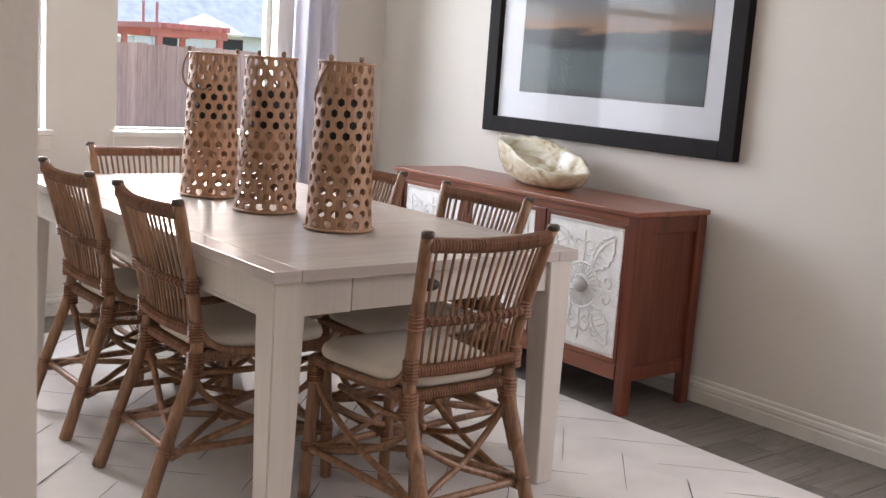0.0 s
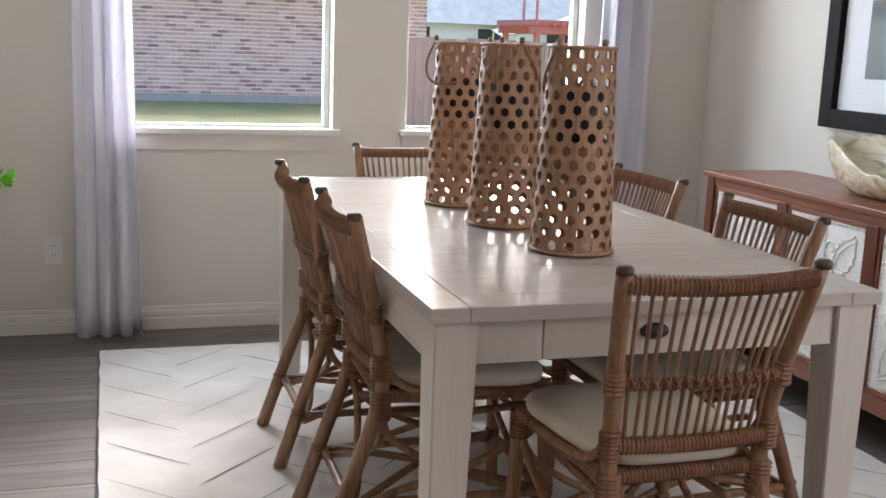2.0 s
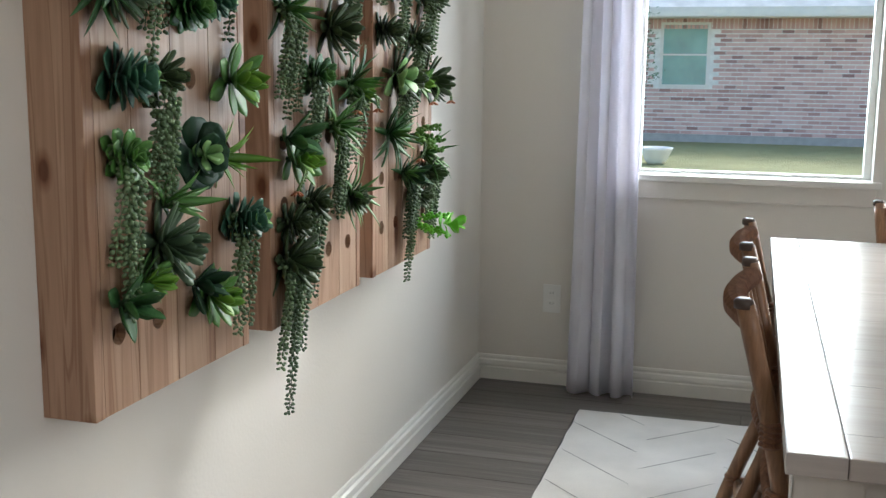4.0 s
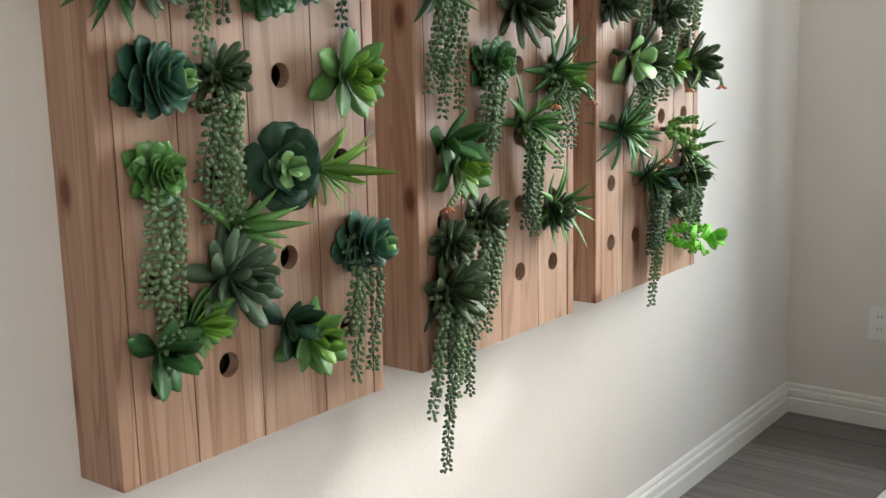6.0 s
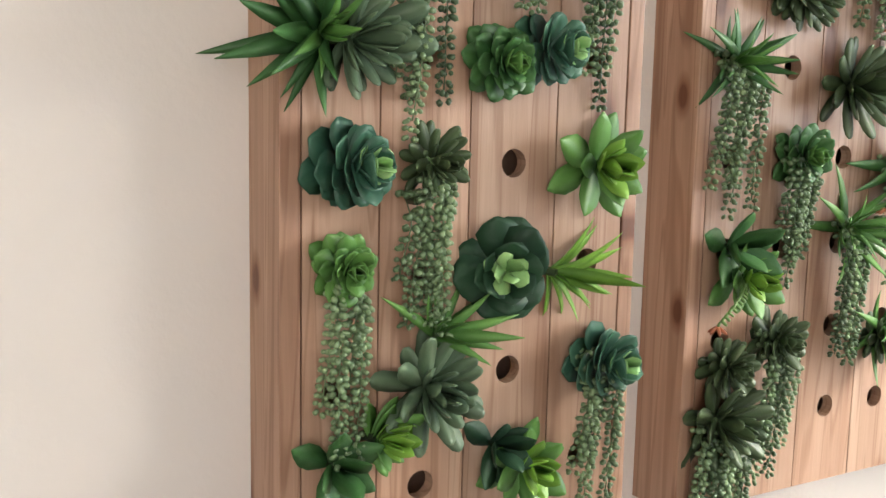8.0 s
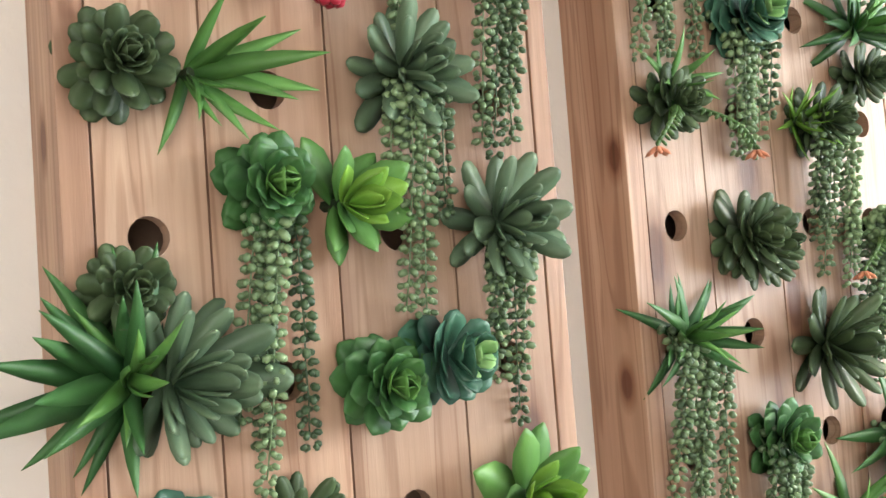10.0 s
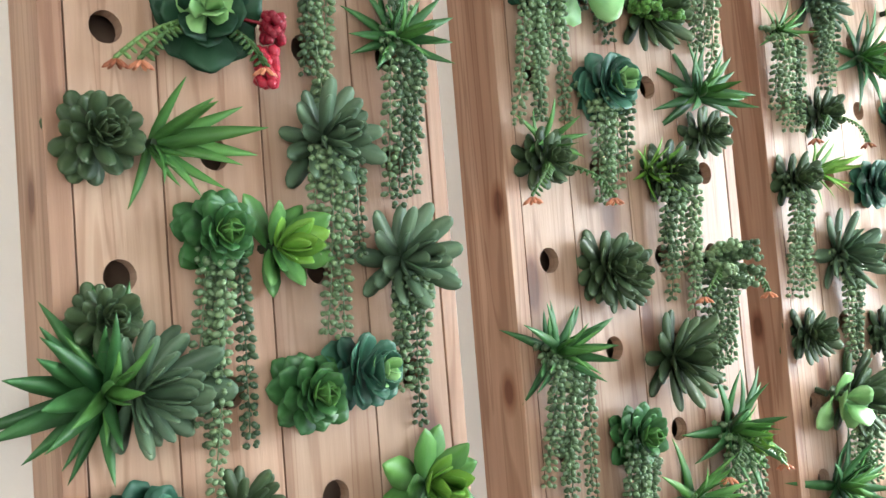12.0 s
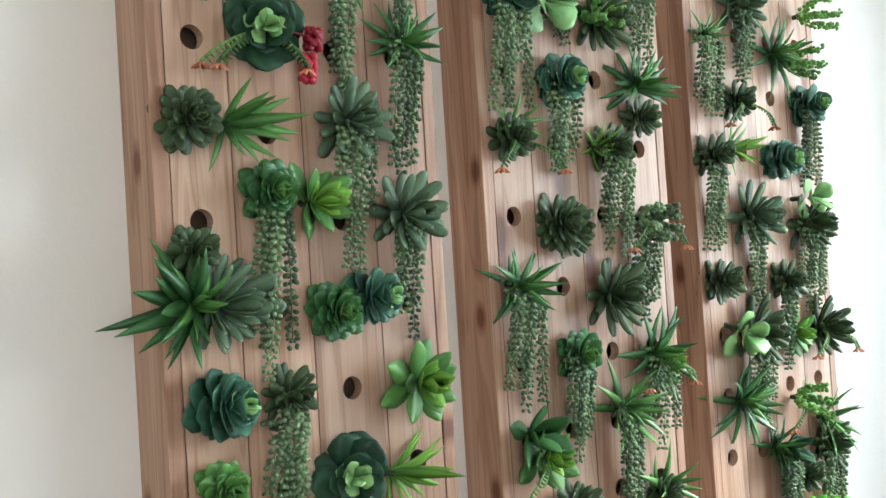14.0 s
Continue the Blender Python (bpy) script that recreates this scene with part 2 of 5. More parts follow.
M_GLASS = glass_mat("window_glass", (0.95, 0.97, 0.97), ior=1.2)
M_PICGLASS = glass_mat("picture_glass", ior=1.27)


# ---- mesh helpers ----
def mesh_of(name, bm, material, smooth=False):
    me = bpy.data.meshes.new(name)
    if len(bm.faces) > 1:
        bmesh.ops.recalc_face_normals(bm, faces=bm.faces)
    bm.to_mesh(me)
    bm.free()
    me.materials.append(material)
    if smooth:
        for p in me.polygons:
            p.use_smooth = True
    return me


def part(name, bm, material, parent=None, label="", smooth=False, m=None):
    ob = new(name, mesh_of(name, bm, material, smooth))
    if parent is not None:
        ob.parent = parent
    if m is not None:
        ob.matrix_basis = m
    if label:
        tagged(ob, label)
    return ob


def thing(name, m, label, category, group="", kind=""):
    ob = new(name)
    ob.empty_display_size = 0.1
    ob.matrix_basis = m
    return tagged(ob, label, category, group, kind)


def box(x0, x1, y0, y1, z0, z1, bev=0.0, bm=None):
    bm = bm or bmesh.new()
    r = bmesh.ops.create_cube(bm, size=1.0, matrix=Matrix.Translation(((x0 + x1) / 2, (y0 + y1) / 2, (z0 + z1) / 2)) @ Matrix.Diagonal((abs(x1 - x0), abs(y1 - y0), abs(z1 - z0), 1)))
    if bev:
        es = list({e for v in r["verts"] for e in v.link_edges})
        bmesh.ops.bevel(bm, geom=es, offset=bev, segments=2, affect="EDGES", profile=0.6)
    return bm


def sheet(corners):
    """One flat face, its front where the corners run counter-clockwise."""
    bm = bmesh.new()
    bm.faces.new([bm.verts.new(p) for p in corners])
    return bm


def smooth_path(pts, n=5):
    """Catmull-Rom through the points."""
    P = [Vector(p) for p in pts]
    if len(P) < 3:
        return P
    P = [2 * P[0] - P[1]] + P + [2 * P[-1] - P[-2]]
    out = []
    for i in range(1, len(P) - 2):
        for k in range(n):
            t = k / n
            a, b, c, d = P[i - 1], P[i], P[i + 1], P[i + 2]
            out.append(0.5 * ((2 * b) + (c - a) * t + (2 * a - 5 * b + 4 * c - d) * t * t + (3 * b - a - 3 * c + d) * t ** 3))
    out.append(P[-2])
    return out


def tube(pts, r, segs=8, n=5, bm=None, knuckles=0.0, close=False):
    """A round rod along the points; r is one radius or a function of 0..1."""
    bm = bm or bmesh.new()
    path = smooth_path(pts, n)
    rings, up = [], None
    for i, p in enumerate(path):
        q = (path[min(i + 1, len(path) - 1)] - path[max(i - 1, 0)]).normalized()
        if up is None:
            up = q.orthogonal().normalized()
        up = (up - q * up.dot(q)).normalized()
        side = q.cross(up)
        k = i / (len(path) - 1)
        rad = (r(k) if callable(r) else r) * (1 + knuckles * math.sin(i * 1.7))
        rings.append([bm.verts.new(p + (up * math.cos(a) + side * math.sin(a)) * rad) for a in (2 * math.pi * j / segs for j in range(segs))])
    for A, B in zip(rings, rings[1:]):
        for j in range(segs):
            bm.faces.new((A[j], A[(j + 1) % segs], B[(j + 1) % segs], B[j]))
    bm.faces.new(rings[0][::-1])
    bm.faces.new(rings[-1])
    return bm


def wrapped(pts, r, pitch=0.006, segs=8, bm=None):
    """A rod bound with cane: its radius ripples turn by turn."""
    bm = bm or bmesh.new()
    path = smooth_path(pts, 6)
    length = sum((b - a).length for a, b in zip(path, path[1:]))
    turns = max(3, int(length / pitch))
    cum = [0.0]
    for a, b in zip(path, path[1:]):
        cum.append(cum[-1] + (b - a).length)
    fine = []
    for i in range(turns * 2 + 1):
        s = length * i / (turns * 2)
        j = min(next((q for q in range(1, len(cum)) if cum[q] >= s - 1e-9), len(cum) - 1), len(cum) - 1)
        f = (s - cum[j - 1]) / max(1e-9, cum[j] - cum[j - 1])
        fine.append(path[j - 1].lerp(path[j], f))
    up, rings = None, []
    for i, p in enumerate(fine):
        q = (fine[min(i + 1, len(fine) - 1)] - fine[max(i - 1, 0)]).normalized()
        up = up or q.orthogonal().normalized()
        up = (up - q * up.dot(q)).normalized()
        side = q.cross(up)
        rad = r * (1.0 if i % 2 else 0.82)
        rings.append([bm.verts.new(p + (up * math.cos(a) + side * math.sin(a)) * rad) for a in (2 * math.pi * j / segs for j in range(segs))])
    for A, B in zip(rings, rings[1:]):
        for j in range(segs):
            bm.faces.new((A[j], A[(j + 1) % segs], B[(j + 1) % segs], B[j]))
    bm.faces.new(rings[0][::-1])
    bm.faces.new(rings[-1])
    return bm


def bead(bm, c, r, stretch=1.2, axis=(0, 0, 1)):
    """A small plump bead of radius r, stretched along its axis."""
    a = Vector(axis).normalized()
    u = a.orthogonal().normalized()
    v = a.cross(u)
    ends = [bm.verts.new(c + a * (r * stretch)), bm.verts.new(c - a * (r * stretch))]
    rings = []
    for h, k in ((0.5, 0.86), (-0.5, 0.86)):
        rings.append([bm.verts.new(c + a * (r * stretch * h) + (u * math.cos(1.0472 * j) + v * math.sin(1.0472 * j)) * (r * k)) for j in range(6)])
    for j in range(6):
        n = (j + 1) % 6
        bm.faces.new((ends[0], rings[0][j], rings[0][n]))
        bm.faces.new((rings[0][j], rings[1][j], rings[1][n], rings[0][n]))
        bm.faces.new((ends[1], rings[1][n], rings[1][j]))


def lathe(profile, segs=24, bm=None, close=True):
    bm = bm or bmesh.new()
    rings = [[bm.verts.new((r * math.cos(2 * math.pi * j / segs), r * math.sin(2 * math.pi * j / segs), z)) for j in range(segs)] for r, z in profile]
    for A, B in zip(rings, rings[1:]):
        for j in range(segs):
            bm.faces.new((A[j], A[(j + 1) % segs], B[(j + 1) % segs], B[j]))
    if close:
        bm.faces.new(rings[0][::-1])
        bm.faces.new(rings[-1])
    return bm


def perforated(bm, cells, place, hole, segs=10, depth=0.0):
    """Each cell (u0, u1, v0, v1, hole centre u, v or None) becomes a plate with a round hole; place(u, v, d) maps to space."""
    for u0, u1, v0, v1, c in cells:
        if c is None:
            bm.faces.new([bm.verts.new(place(u, v, 0)) for u, v in ((u0, v0), (u1, v0), (u1, v1), (u0, v1))])
            continue
        inner = [(c[0] + hole[0] * math.cos(2 * math.pi * (j + 0.5) / segs), c[1] + hole[1] * math.sin(2 * math.pi * (j + 0.5) / segs)) for j in range(segs)]
        outer = []
        for u, v in inner:
            du, dv = u - c[0], v - c[1]
            k = min((u1 - c[0]) / du if du > 0 else (u0 - c[0]) / du if du < 0 else 9, (v1 - c[1]) / dv if dv > 0 else (v0 - c[1]) / dv if dv < 0 else 9)
            outer.append((c[0] + du * k, c[1] + dv * k))
        I = [bm.verts.new(place(u, v, 0)) for u, v in inner]
        O = [bm.verts.new(place(u, v, 0)) for u, v in outer]
        corners = [(u1, v1), (u0, v1), (u0, v0), (u1, v0)]
        for j in range(segs):
            k = (j + 1) % segs
            ou, ov = outer[j], outer[k]
            same = abs(ou[0] - ov[0]) < 1e-9 or abs(ou[1] - ov[1]) < 1e-9
            if same:
                bm.faces.new((I[j], O[j], O[k], I[k]))
            else:
                q = min(corners, key=lambda p: abs(p[0] - ou[0]) + abs(p[1] - ou[1]) + abs(p[0] - ov[0]) + abs(p[1] - ov[1]))
                bm.faces.new((I[j], O[j], bm.verts.new(place(*q, 0)), O[k], I[k]))
        if depth:
            D = [bm.verts.new(place(u, v, depth)) for u, v in inner]
            for j in range(segs):
                k = (j + 1) % segs
                bm.faces.new((I[j], I[k], D[k], D[j]))
    return bm


# ---- the room ----
def wall_with_openings(name, along, a0, a1, b0, b1, openings, label, top=CEIL):
    """A wall from a0 to a1 along 'x' or 'y', b0 to b1 thick, with openings (a, a, z, z)."""
    bm = bmesh.new()

    def blk(p, q, z0, z1):
        if q - p > 1e-4 and z1 - z0 > 1e-4:
            if along == "x":
                box(p, q, b0, b1, z0, z1, bm=bm)
            else:
                box(b0, b1, p, q, z0, z1, bm=bm)
    at = a0
    for o0, o1, z0, z1 in sorted(openings):
        blk(at, o0, 0, top)
        blk(o0, o1, 0, z0)
        blk(o0, o1, z1, top)
        at = o1
    blk(at, a1, 0, top)
    return tagged(part(name, bm, M_WALL), label, "wall", kind="structure")


WIN = ((0.60, 1.478), (1.81, 2.665))
W_Z0, W_Z1 = 0.872, 2.38
wall_with_openings("wall_north", "x", -3.5, ROOM_W + 0.14, 0.0, 0.14, [(a, b, W_Z0, W_Z1) for a, b in WIN], "warm beige painted wall with two window openings")
wall_with_openings("wall_west", "y", -4.42, 0.0, -0.13, 0.0, [], "warm beige painted wall behind the planted wooden panels")
# the opening here is unseen, added to go with the east fill lamp
wall_with_openings("wall_east", "y", SOUTH, 0.0, ROOM_W, ROOM_W + 0.14, [(-5.05, -3.55, 0.75, 2.25)], "warm beige painted wall behind the sideboard")
wall_with_openings("wall_south", "x", -3.5, ROOM_W + 0.14, SOUTH - 0.14, SOUTH, [], "warm beige painted wall behind the camera")
# likewise an unseen opening, made up for the west fill lamp
wall_with_openings("wall_far_west", "y", SOUTH, 0.0, -3.64, -3.5, [(-5.95, -4.25, 0.25, 2.5)], "warm beige painted wall of the adjoining space")
tagged(part("ceiling", box(-3.64, ROOM_W + 0.14, SOUTH - 0.14, 0.14, CEIL, CEIL + 0.12), M_CEIL), "flat white painted ceiling", "ceiling", kind="structure")


def sweep_profile(bm, prof, p, q, out):
    """Moulding: profile (distance out of the wall, height) from p to q."""
    o = Vector(out)
    A = [bm.verts.new(Vector(p) + o * d + Vector((0, 0, z))) for d, z in prof]
    B = [bm.verts.new(Vector(q) + o * d + Vector((0, 0, z))) for d, z in prof]
    for i in range(len(prof) - 1):
        bm.faces.new((A[i], A[i + 1], B[i + 1], B[i]))
    bm.faces.new(A)
    bm.faces.new(B)


BASE = ((0.0, 0.0), (0.016, 0.0), (0.017, 0.050), (0.010, 0.054), (0.010, 0.060), (0.016, 0.064), (0.014, 0.080), (0.007, 0.085), (0.007, 0.090), (0.009, 0.094), (0.006, 0.102), (0.0, 0.103))
for p, q, out in (((0.0, 0, 0), (ROOM_W, 0, 0), (0, -1, 0)), ((0, -4.42, 0), (0, -0.017, 0), (1, 0, 0)), ((ROOM_W, SOUTH, 0), (ROOM_W, -0.017, 0), (-1, 0, 0))):
    bm = bmesh.new()
    sweep_profile(bm, BASE, p, q, out)
    tagged(part("baseboard", bm, M_TRIM), "white painted moulded baseboard along the wall", "baseboard", kind="structure")

# windows
for i, (a, b) in enumerate(WIN):
    w = thing("window_%d" % (i + 1), pose(0, 0, 0), "white vinyl window with clear glass and a painted sill", "window", kind="structure")
    bm = bmesh.new()
    f, y0, y1 = 0.028, 0.075, 0.115
    box(a, a + f, y0, y1, W_Z0, W_Z1, 0.004, bm)
    box(b - f, b, y0, y1, W_Z0, W_Z1, 0.004, bm)
    box(a + f, b - f, y0, y1, W_Z0, W_Z0 + 0.016, 0.004, bm)
    box(a + f, b - f, y0, y1, W_Z1 - f, W_Z1, 0.004, bm)
    box(a + f, b - f, y0 + 0.01, y1 - 0.01, 1.72, 1.76, 0.004, bm)
    part("window_frame", bm, M_VINYL, w)
    bm = bmesh.new()
    box(a - 0.03, b + 0.03, -0.032, 0.0, W_Z0 - 0.022, W_Z0 + 0.004, 0.005, bm)
    box(a + 0.001, b - 0.001, 0.0, 0.068, W_Z0, W_Z0 + 0.004, 0, bm)
    part("window_sill", bm, M_TRIM, w)
    part("apron", box(a - 0.015, b + 0.015, -0.014, 0.0, W_Z0 - 0.09, W_Z0 - 0.022, 0.003), M_WALL, w)
    g = part("pane", sheet([(a + f, 0.092, W_Z0 + 0.016), (b - f, 0.092, W_Z0 + 0.016), (b - f, 0.092, W_Z1 - f), (a + f, 0.092, W_Z1 - f)]), M_GLASS, w, "clear glass pane")
    g.visible_shadow = False

# ---- the dining table ----
TX0, TX1, TY0, TY1, TZ = 1.12, 2.178, -2.712, -0.73, 0.76


def dining_table():
    t = thing("dining_table", pose((TX0 + TX1) / 2, (TY0 + TY1) / 2, 0), "greige painted wooden dining table with plank top and drawer", "table")
    w, d = (TX1 - TX0) / 2, (TY1 - TY0) / 2
    z0, z1, b, be = TZ - 0.032, TZ, 0.080, 0.105
    top = part("tabletop", box(-w + 0.01, w - 0.01, -d + 0.01, d - 0.01, z0 + 0.004, z1 - 0.006), M_TABLETOP, t)
    for x in (-w + b / 2, w - b / 2):
        part("border_board", box(x - b / 2, x + b / 2, -d, d, z0, z1, 0.003), M_TABLETOP, top)
    for y in (-d + be / 2, d - be / 2):
        part("border_board", box(-w + b + 0.001, w - b - 0.001, y - be / 2, y + be / 2, z0, z1, 0.003), M_TABLETOP, top)
    n = 7
    step = (2 * d - 2 * be) / n
    for i in range(n):
        y = -d + be + i * step
        part("plank", box(-w + b + 0.0015, w - b - 0.0015, y + 0.0004, y + step - 0.0004, z0 + 0.002, z1 - 0.0003, 0.0007), M_TABLETOP, top)
    # apron with a drawer in each end
    a0, a1 = TZ - 0.125, z0
    for s in (-1, 1):
        part("apron", box(s * (w - 0.035) - 0.011, s * (w - 0.035) + 0.011, -d + 0.105, d - 0.105, a0, a1, 0.002), M_TABLE, t)
        part("bead", box(s * (w - 0.028) - 0.006, s * (w - 0.028) + 0.006, -d + 0.105, d - 0.105, a0 - 0.008, a0 + 0.004, 0.002), M_TABLE, t)
    part("apron", box(-w + 0.105, w - 0.105, d - 0.046, d - 0.024, a0, a1, 0.002), M_TABLE, t)
    y = -d + 0.035
    part("apron", box(-w + 0.105, -0.282, y - 0.011, y + 0.011, a0, a1, 0.002), M_TABLE, t)
    part("apron", box(0.282, w - 0.105, y - 0.011, y + 0.011, a0, a1, 0.002), M_TABLE, t)
    dr = part("drawer", box(-0.279, 0.279, y - 0.012, y + 0.010, a0 + 0.002, a1 - 0.003, 0.002), M_TABLE, t)
    bm = lathe(((0.033, 0), (0.032, 0.008), (0.024, 0.018), (0.010, 0.023)), 16)
    bmesh.ops.scale(bm, vec=(1, 0.55, 1), verts=bm.verts)
    bmesh.ops.transform(bm, matrix=pose(-0.028, y - 0.012, TZ - 0.072, 90), verts=bm.verts)
    part("cup_pull", bm, M_DARK, dr, "dark metal cup pull", True)
    for sx in (-1, 1):
        for sy in (-1, 1):
            bm = box(-0.047, 0.047, -0.047, 0.047, 0, z0, 0)
            for v in bm.verts:
                if v.co.z < 0.1:
                    v.co.x = v.co.x * 0.72 - sx * -0.010
                    v.co.y = v.co.y * 0.72 - sy * -0.010
            bmesh.ops.bevel(bm, geom=bm.edges[:], offset=0.003, segments=2, affect="EDGES")
            part("leg", bm, M_TABLE, t, m=pose(sx * (w - 0.058), sy * (d - 0.058), 0.014))
    return t


dining_table()


# ---- rattan chairs ----
def rattan_chair():
    c = thing("rattan_chair", pose(0, 0, 0), "brown rattan dining chair with spindle back and cream cushion", "chair", "chairs round the table")
    TOPX, SX, FX = 0.212, 0.172, 0.182
    ty, sy, fy = -0.285, -0.195, -0.345
    zs = 0.420                       # seat frame

    def post(s):
        return [(s * FX, fy, 0.0), (s * (FX - 0.006), fy + 0.06, 0.18), (s * SX, sy - 0.01, zs), (s * (SX + 0.008), sy - 0.02, zs + 0.15), (s * TOPX, ty, 0.862)]
    for s in (-1, 1):
        p = part("back_post", tube(post(s), lambda k: 0.0205 - 0.004 * k, 9, 6, knuckles=0.025), M_RATTAN, c, smooth=True)
        part("cap", lathe(((0.017, 0), (0.0175, 0.012), (0.013, 0.017)), 10), M_CAP, p, "dark capped post end", True, pose(s * (TOPX + 0.001), ty - 0.003, 0.856))
        front = [(s * 0.205, 0.225, 0.0), (s * 0.200, 0.218, 0.2), (s * 0.196, 0.205, zs)]
        part("front_leg", tube(front, 0.0175, 9, 6, knuckles=0.025), M_RATTAN, c, smooth=True)
        sweep = [(s * (SX + 0.005), sy - 0.014, zs + 0.105), (s * (SX + 0.013), sy + 0.022, zs + 0.045), (s * (SX + 0.021), sy + 0.10, zs + 0.014), (s * 0.200, 0.10, zs + 0.006)]
        part("side_bow", tube(sweep, 0.0105, 8, 6), M_RATTAN, c, smooth=True)
        # cane bindings at the joints
        for q, r0, l in (((s * SX, sy - 0.010, zs - 0.022), 0.0275, 0.075), ((s * (SX + 0.006), sy - 0.016, zs + 0.075), 0.0240, 0.06), ((s * 0.196, 0.206, zs - 0.03), 0.0250, 0.07), ((s * (FX - 0.005), fy + 0.055, 0.160), 0.0230, 0.03), ((s * 0.2005, 0.219, 0.160), 0.0225, 0.03), ((s * (SX + 0.014), sy - 0.034, zs + 0.21), 0.0230, 0.05)):
            part("binding", wrapped([(q[0], q[1], q[2] - l / 2), (q[0], q[1], q[2]), (q[0] + s * 0.001, q[1], q[2] + l / 2)], r0, 0.0085, 9), M_CANE, c)
    # back rails
    def rail(z, x, y, r, bow):
        return wrapped([(-x, y, z), (-x * 0.5, y - bow, z - 0.002), (0, y - bow * 1.3, z - 0.003), (x * 0.5, y - bow, z - 0.002), (x, y, z)], r, 0.009, 9)
    part("top_rail", rail(0.836, TOPX - 0.010, ty + 0.004, 0.0215, 0.022), M_CANE, c, "cane-wrapped top rail")
    part("middle_rail", rail(zs + 0.21, SX + 0.014, sy - 0.035, 0.0145, 0.014), M_CANE, c)
    part("lower_rail", rail(zs + 0.075, SX + 0.004, sy - 0.016, 0.0195, 0.010), M_CANE, c)
    n = 15
    for i in range(n):
        k = -1 + 2 * (i + 0.5) / n
        pair = (0.16 if i % 2 else -0.16) / n
        bow = 1.3 * (1 - k * k)
        lo = (k * (SX - 0.012), sy - 0.016 - 0.010 * bow, zs + 0.078)
        mi = ((k + pair) * (SX - 0.005), sy - 0.035 - 0.014 * bow, zs + 0.21)
        hi = (k * (TOPX - 0.022), ty + 0.004 - 0.020 * bow, 0.836)
        part("spindle", tube([lo, mi, hi], 0.0046, 6, 4), M_RATTAN, c, smooth=True)
    # crossed cane lashings where the spindles pass the middle rail
    for i in range(n):
        bm = bmesh.new()
        k = -1 + 2 * (i + 0.5) / n
        x, y, z, d = k * (SX - 0.005), sy - 0.035 - 0.014 * 1.3 * (1 - k * k), zs + 0.21, 0.55 * SX / n
        for s in (-1, 1):
            tube([(x - s * d, y - 0.013, z - 0.012), (x, y - 0.0185, z), (x + s * d, y - 0.013, z + 0.012)], 0.0030, 5, 2, bm)
        part("lashing", bm, M_CANE, c, smooth=True)
    # seat frame
    corners = [(-SX, sy, zs), (SX, sy, zs), (0.196, 0.205, zs), (-0.196, 0.205, zs)]
    for i in range(4):
        part("seat_rail", wrapped([corners[i], tuple((a + b) / 2 for a, b in zip(corners[i], corners[(i + 1) % 4])), corners[(i + 1) % 4]], 0.0185, 0.009, 9), M_CANE, c)
    part("seat_deck", box(-0.17, 0.17, sy + 0.01, 0.19, zs - 0.004, zs + 0.012), M_CANE, c)
    # cushion
    bm = bmesh.new()
    N = 28
    rings = []
    for dz, k in ((0.0, 0.92), (0.006, 0.985), (0.020, 1.0), (0.034, 0.985), (0.043, 0.93), (0.049, 0.7), (0.052, 0.35)):
        ring = []
        for j in range(N):
            a = 2 * math.pi * j / N
            e = 0.42
            cx = math.copysign(abs(math.cos(a)) ** e, math.cos(a))
            cy = math.copysign(abs(math.sin(a)) ** e, math.sin(a))
            wid = 0.196 + 0.019 * cy
            ring.append(bm.verts.new((cx * wid * k, 0.015 + cy * 0.212 * k, zs + 0.013 + dz)))
        rings.append(ring)
    for A, B in zip(rings, rings[1:]):
        for j in range(N):
            bm.faces.new((A[j], A[(j + 1) % N], B[(j + 1) % N], B[j]))
    bm.faces.new(rings[0][::-1])
    bm.faces.new(rings[-1])
    part("cushion", bm, M_CUSHION, c, "cream fabric seat cushion", True)
    # curved braces on four sides, crossing
    legs = {"bl": (-FX + 0.004, fy + 0.07), "br": (FX - 0.004, fy + 0.07), "fl": (-0.200, 0.218), "fr": (0.200, 0.218)}
    tops = {"bl": (-SX, sy - 0.012), "br": (SX, sy - 0.012), "fl": (-0.197, 0.208), "fr": (0.197, 0.208)}
    for a, b in (("bl", "br"), ("br", "bl"), ("fl", "fr"), ("fr", "fl"), ("bl", "fl"), ("fl", "bl"), ("br", "fr"), ("fr", "br")):
        A, B = Vector((*tops[a], zs - 0.045)), Vector((*legs[b], 0.135))
        d = Vector((B.x - A.x, B.y - A.y, 0))
        inw = Vector((-(A.x + B.x), 0.0 - (A.y + B.y), 0)) * 0.04
        pts = [A, A + d * 0.10 + Vector((0, 0, -0.075)) + inw, A + d * 0.42 + Vector((0, 0, -0.155)) + inw, A + d * 0.78 + Vector((0, 0, -0.205)) + inw, B]
        part("brace", tube(pts, 0.0098, 7, 5), M_RATTAN, c, smooth=True)
    for a, b in (("bl", "fl"), ("br", "fr"), ("fl", "fr"), ("bl", "br")):
        A, B = Vector((*legs[a], 0.155)), Vector((*legs[b], 0.155))
        part("stretcher", tube([A, (A + B) / 2, B], 0.0115, 7, 4, knuckles=0.03), M_RATTAN, c, smooth=True)
    for z, x in ((0.355, 0.11), (0.33, -0.11)):
        part("stretcher", tube([(x, sy, z), (x, 0.0, z - 0.01), (x, 0.205, z)], 0.010, 7, 3), M_RATTAN, c, smooth=True)
    part("stretcher", tube([(-0.17, -0.24, 0.16), (0, -0.02, 0.17), (0.19, 0.2, 0.16)], 0.0105, 7, 4), M_RATTAN, c, smooth=True)
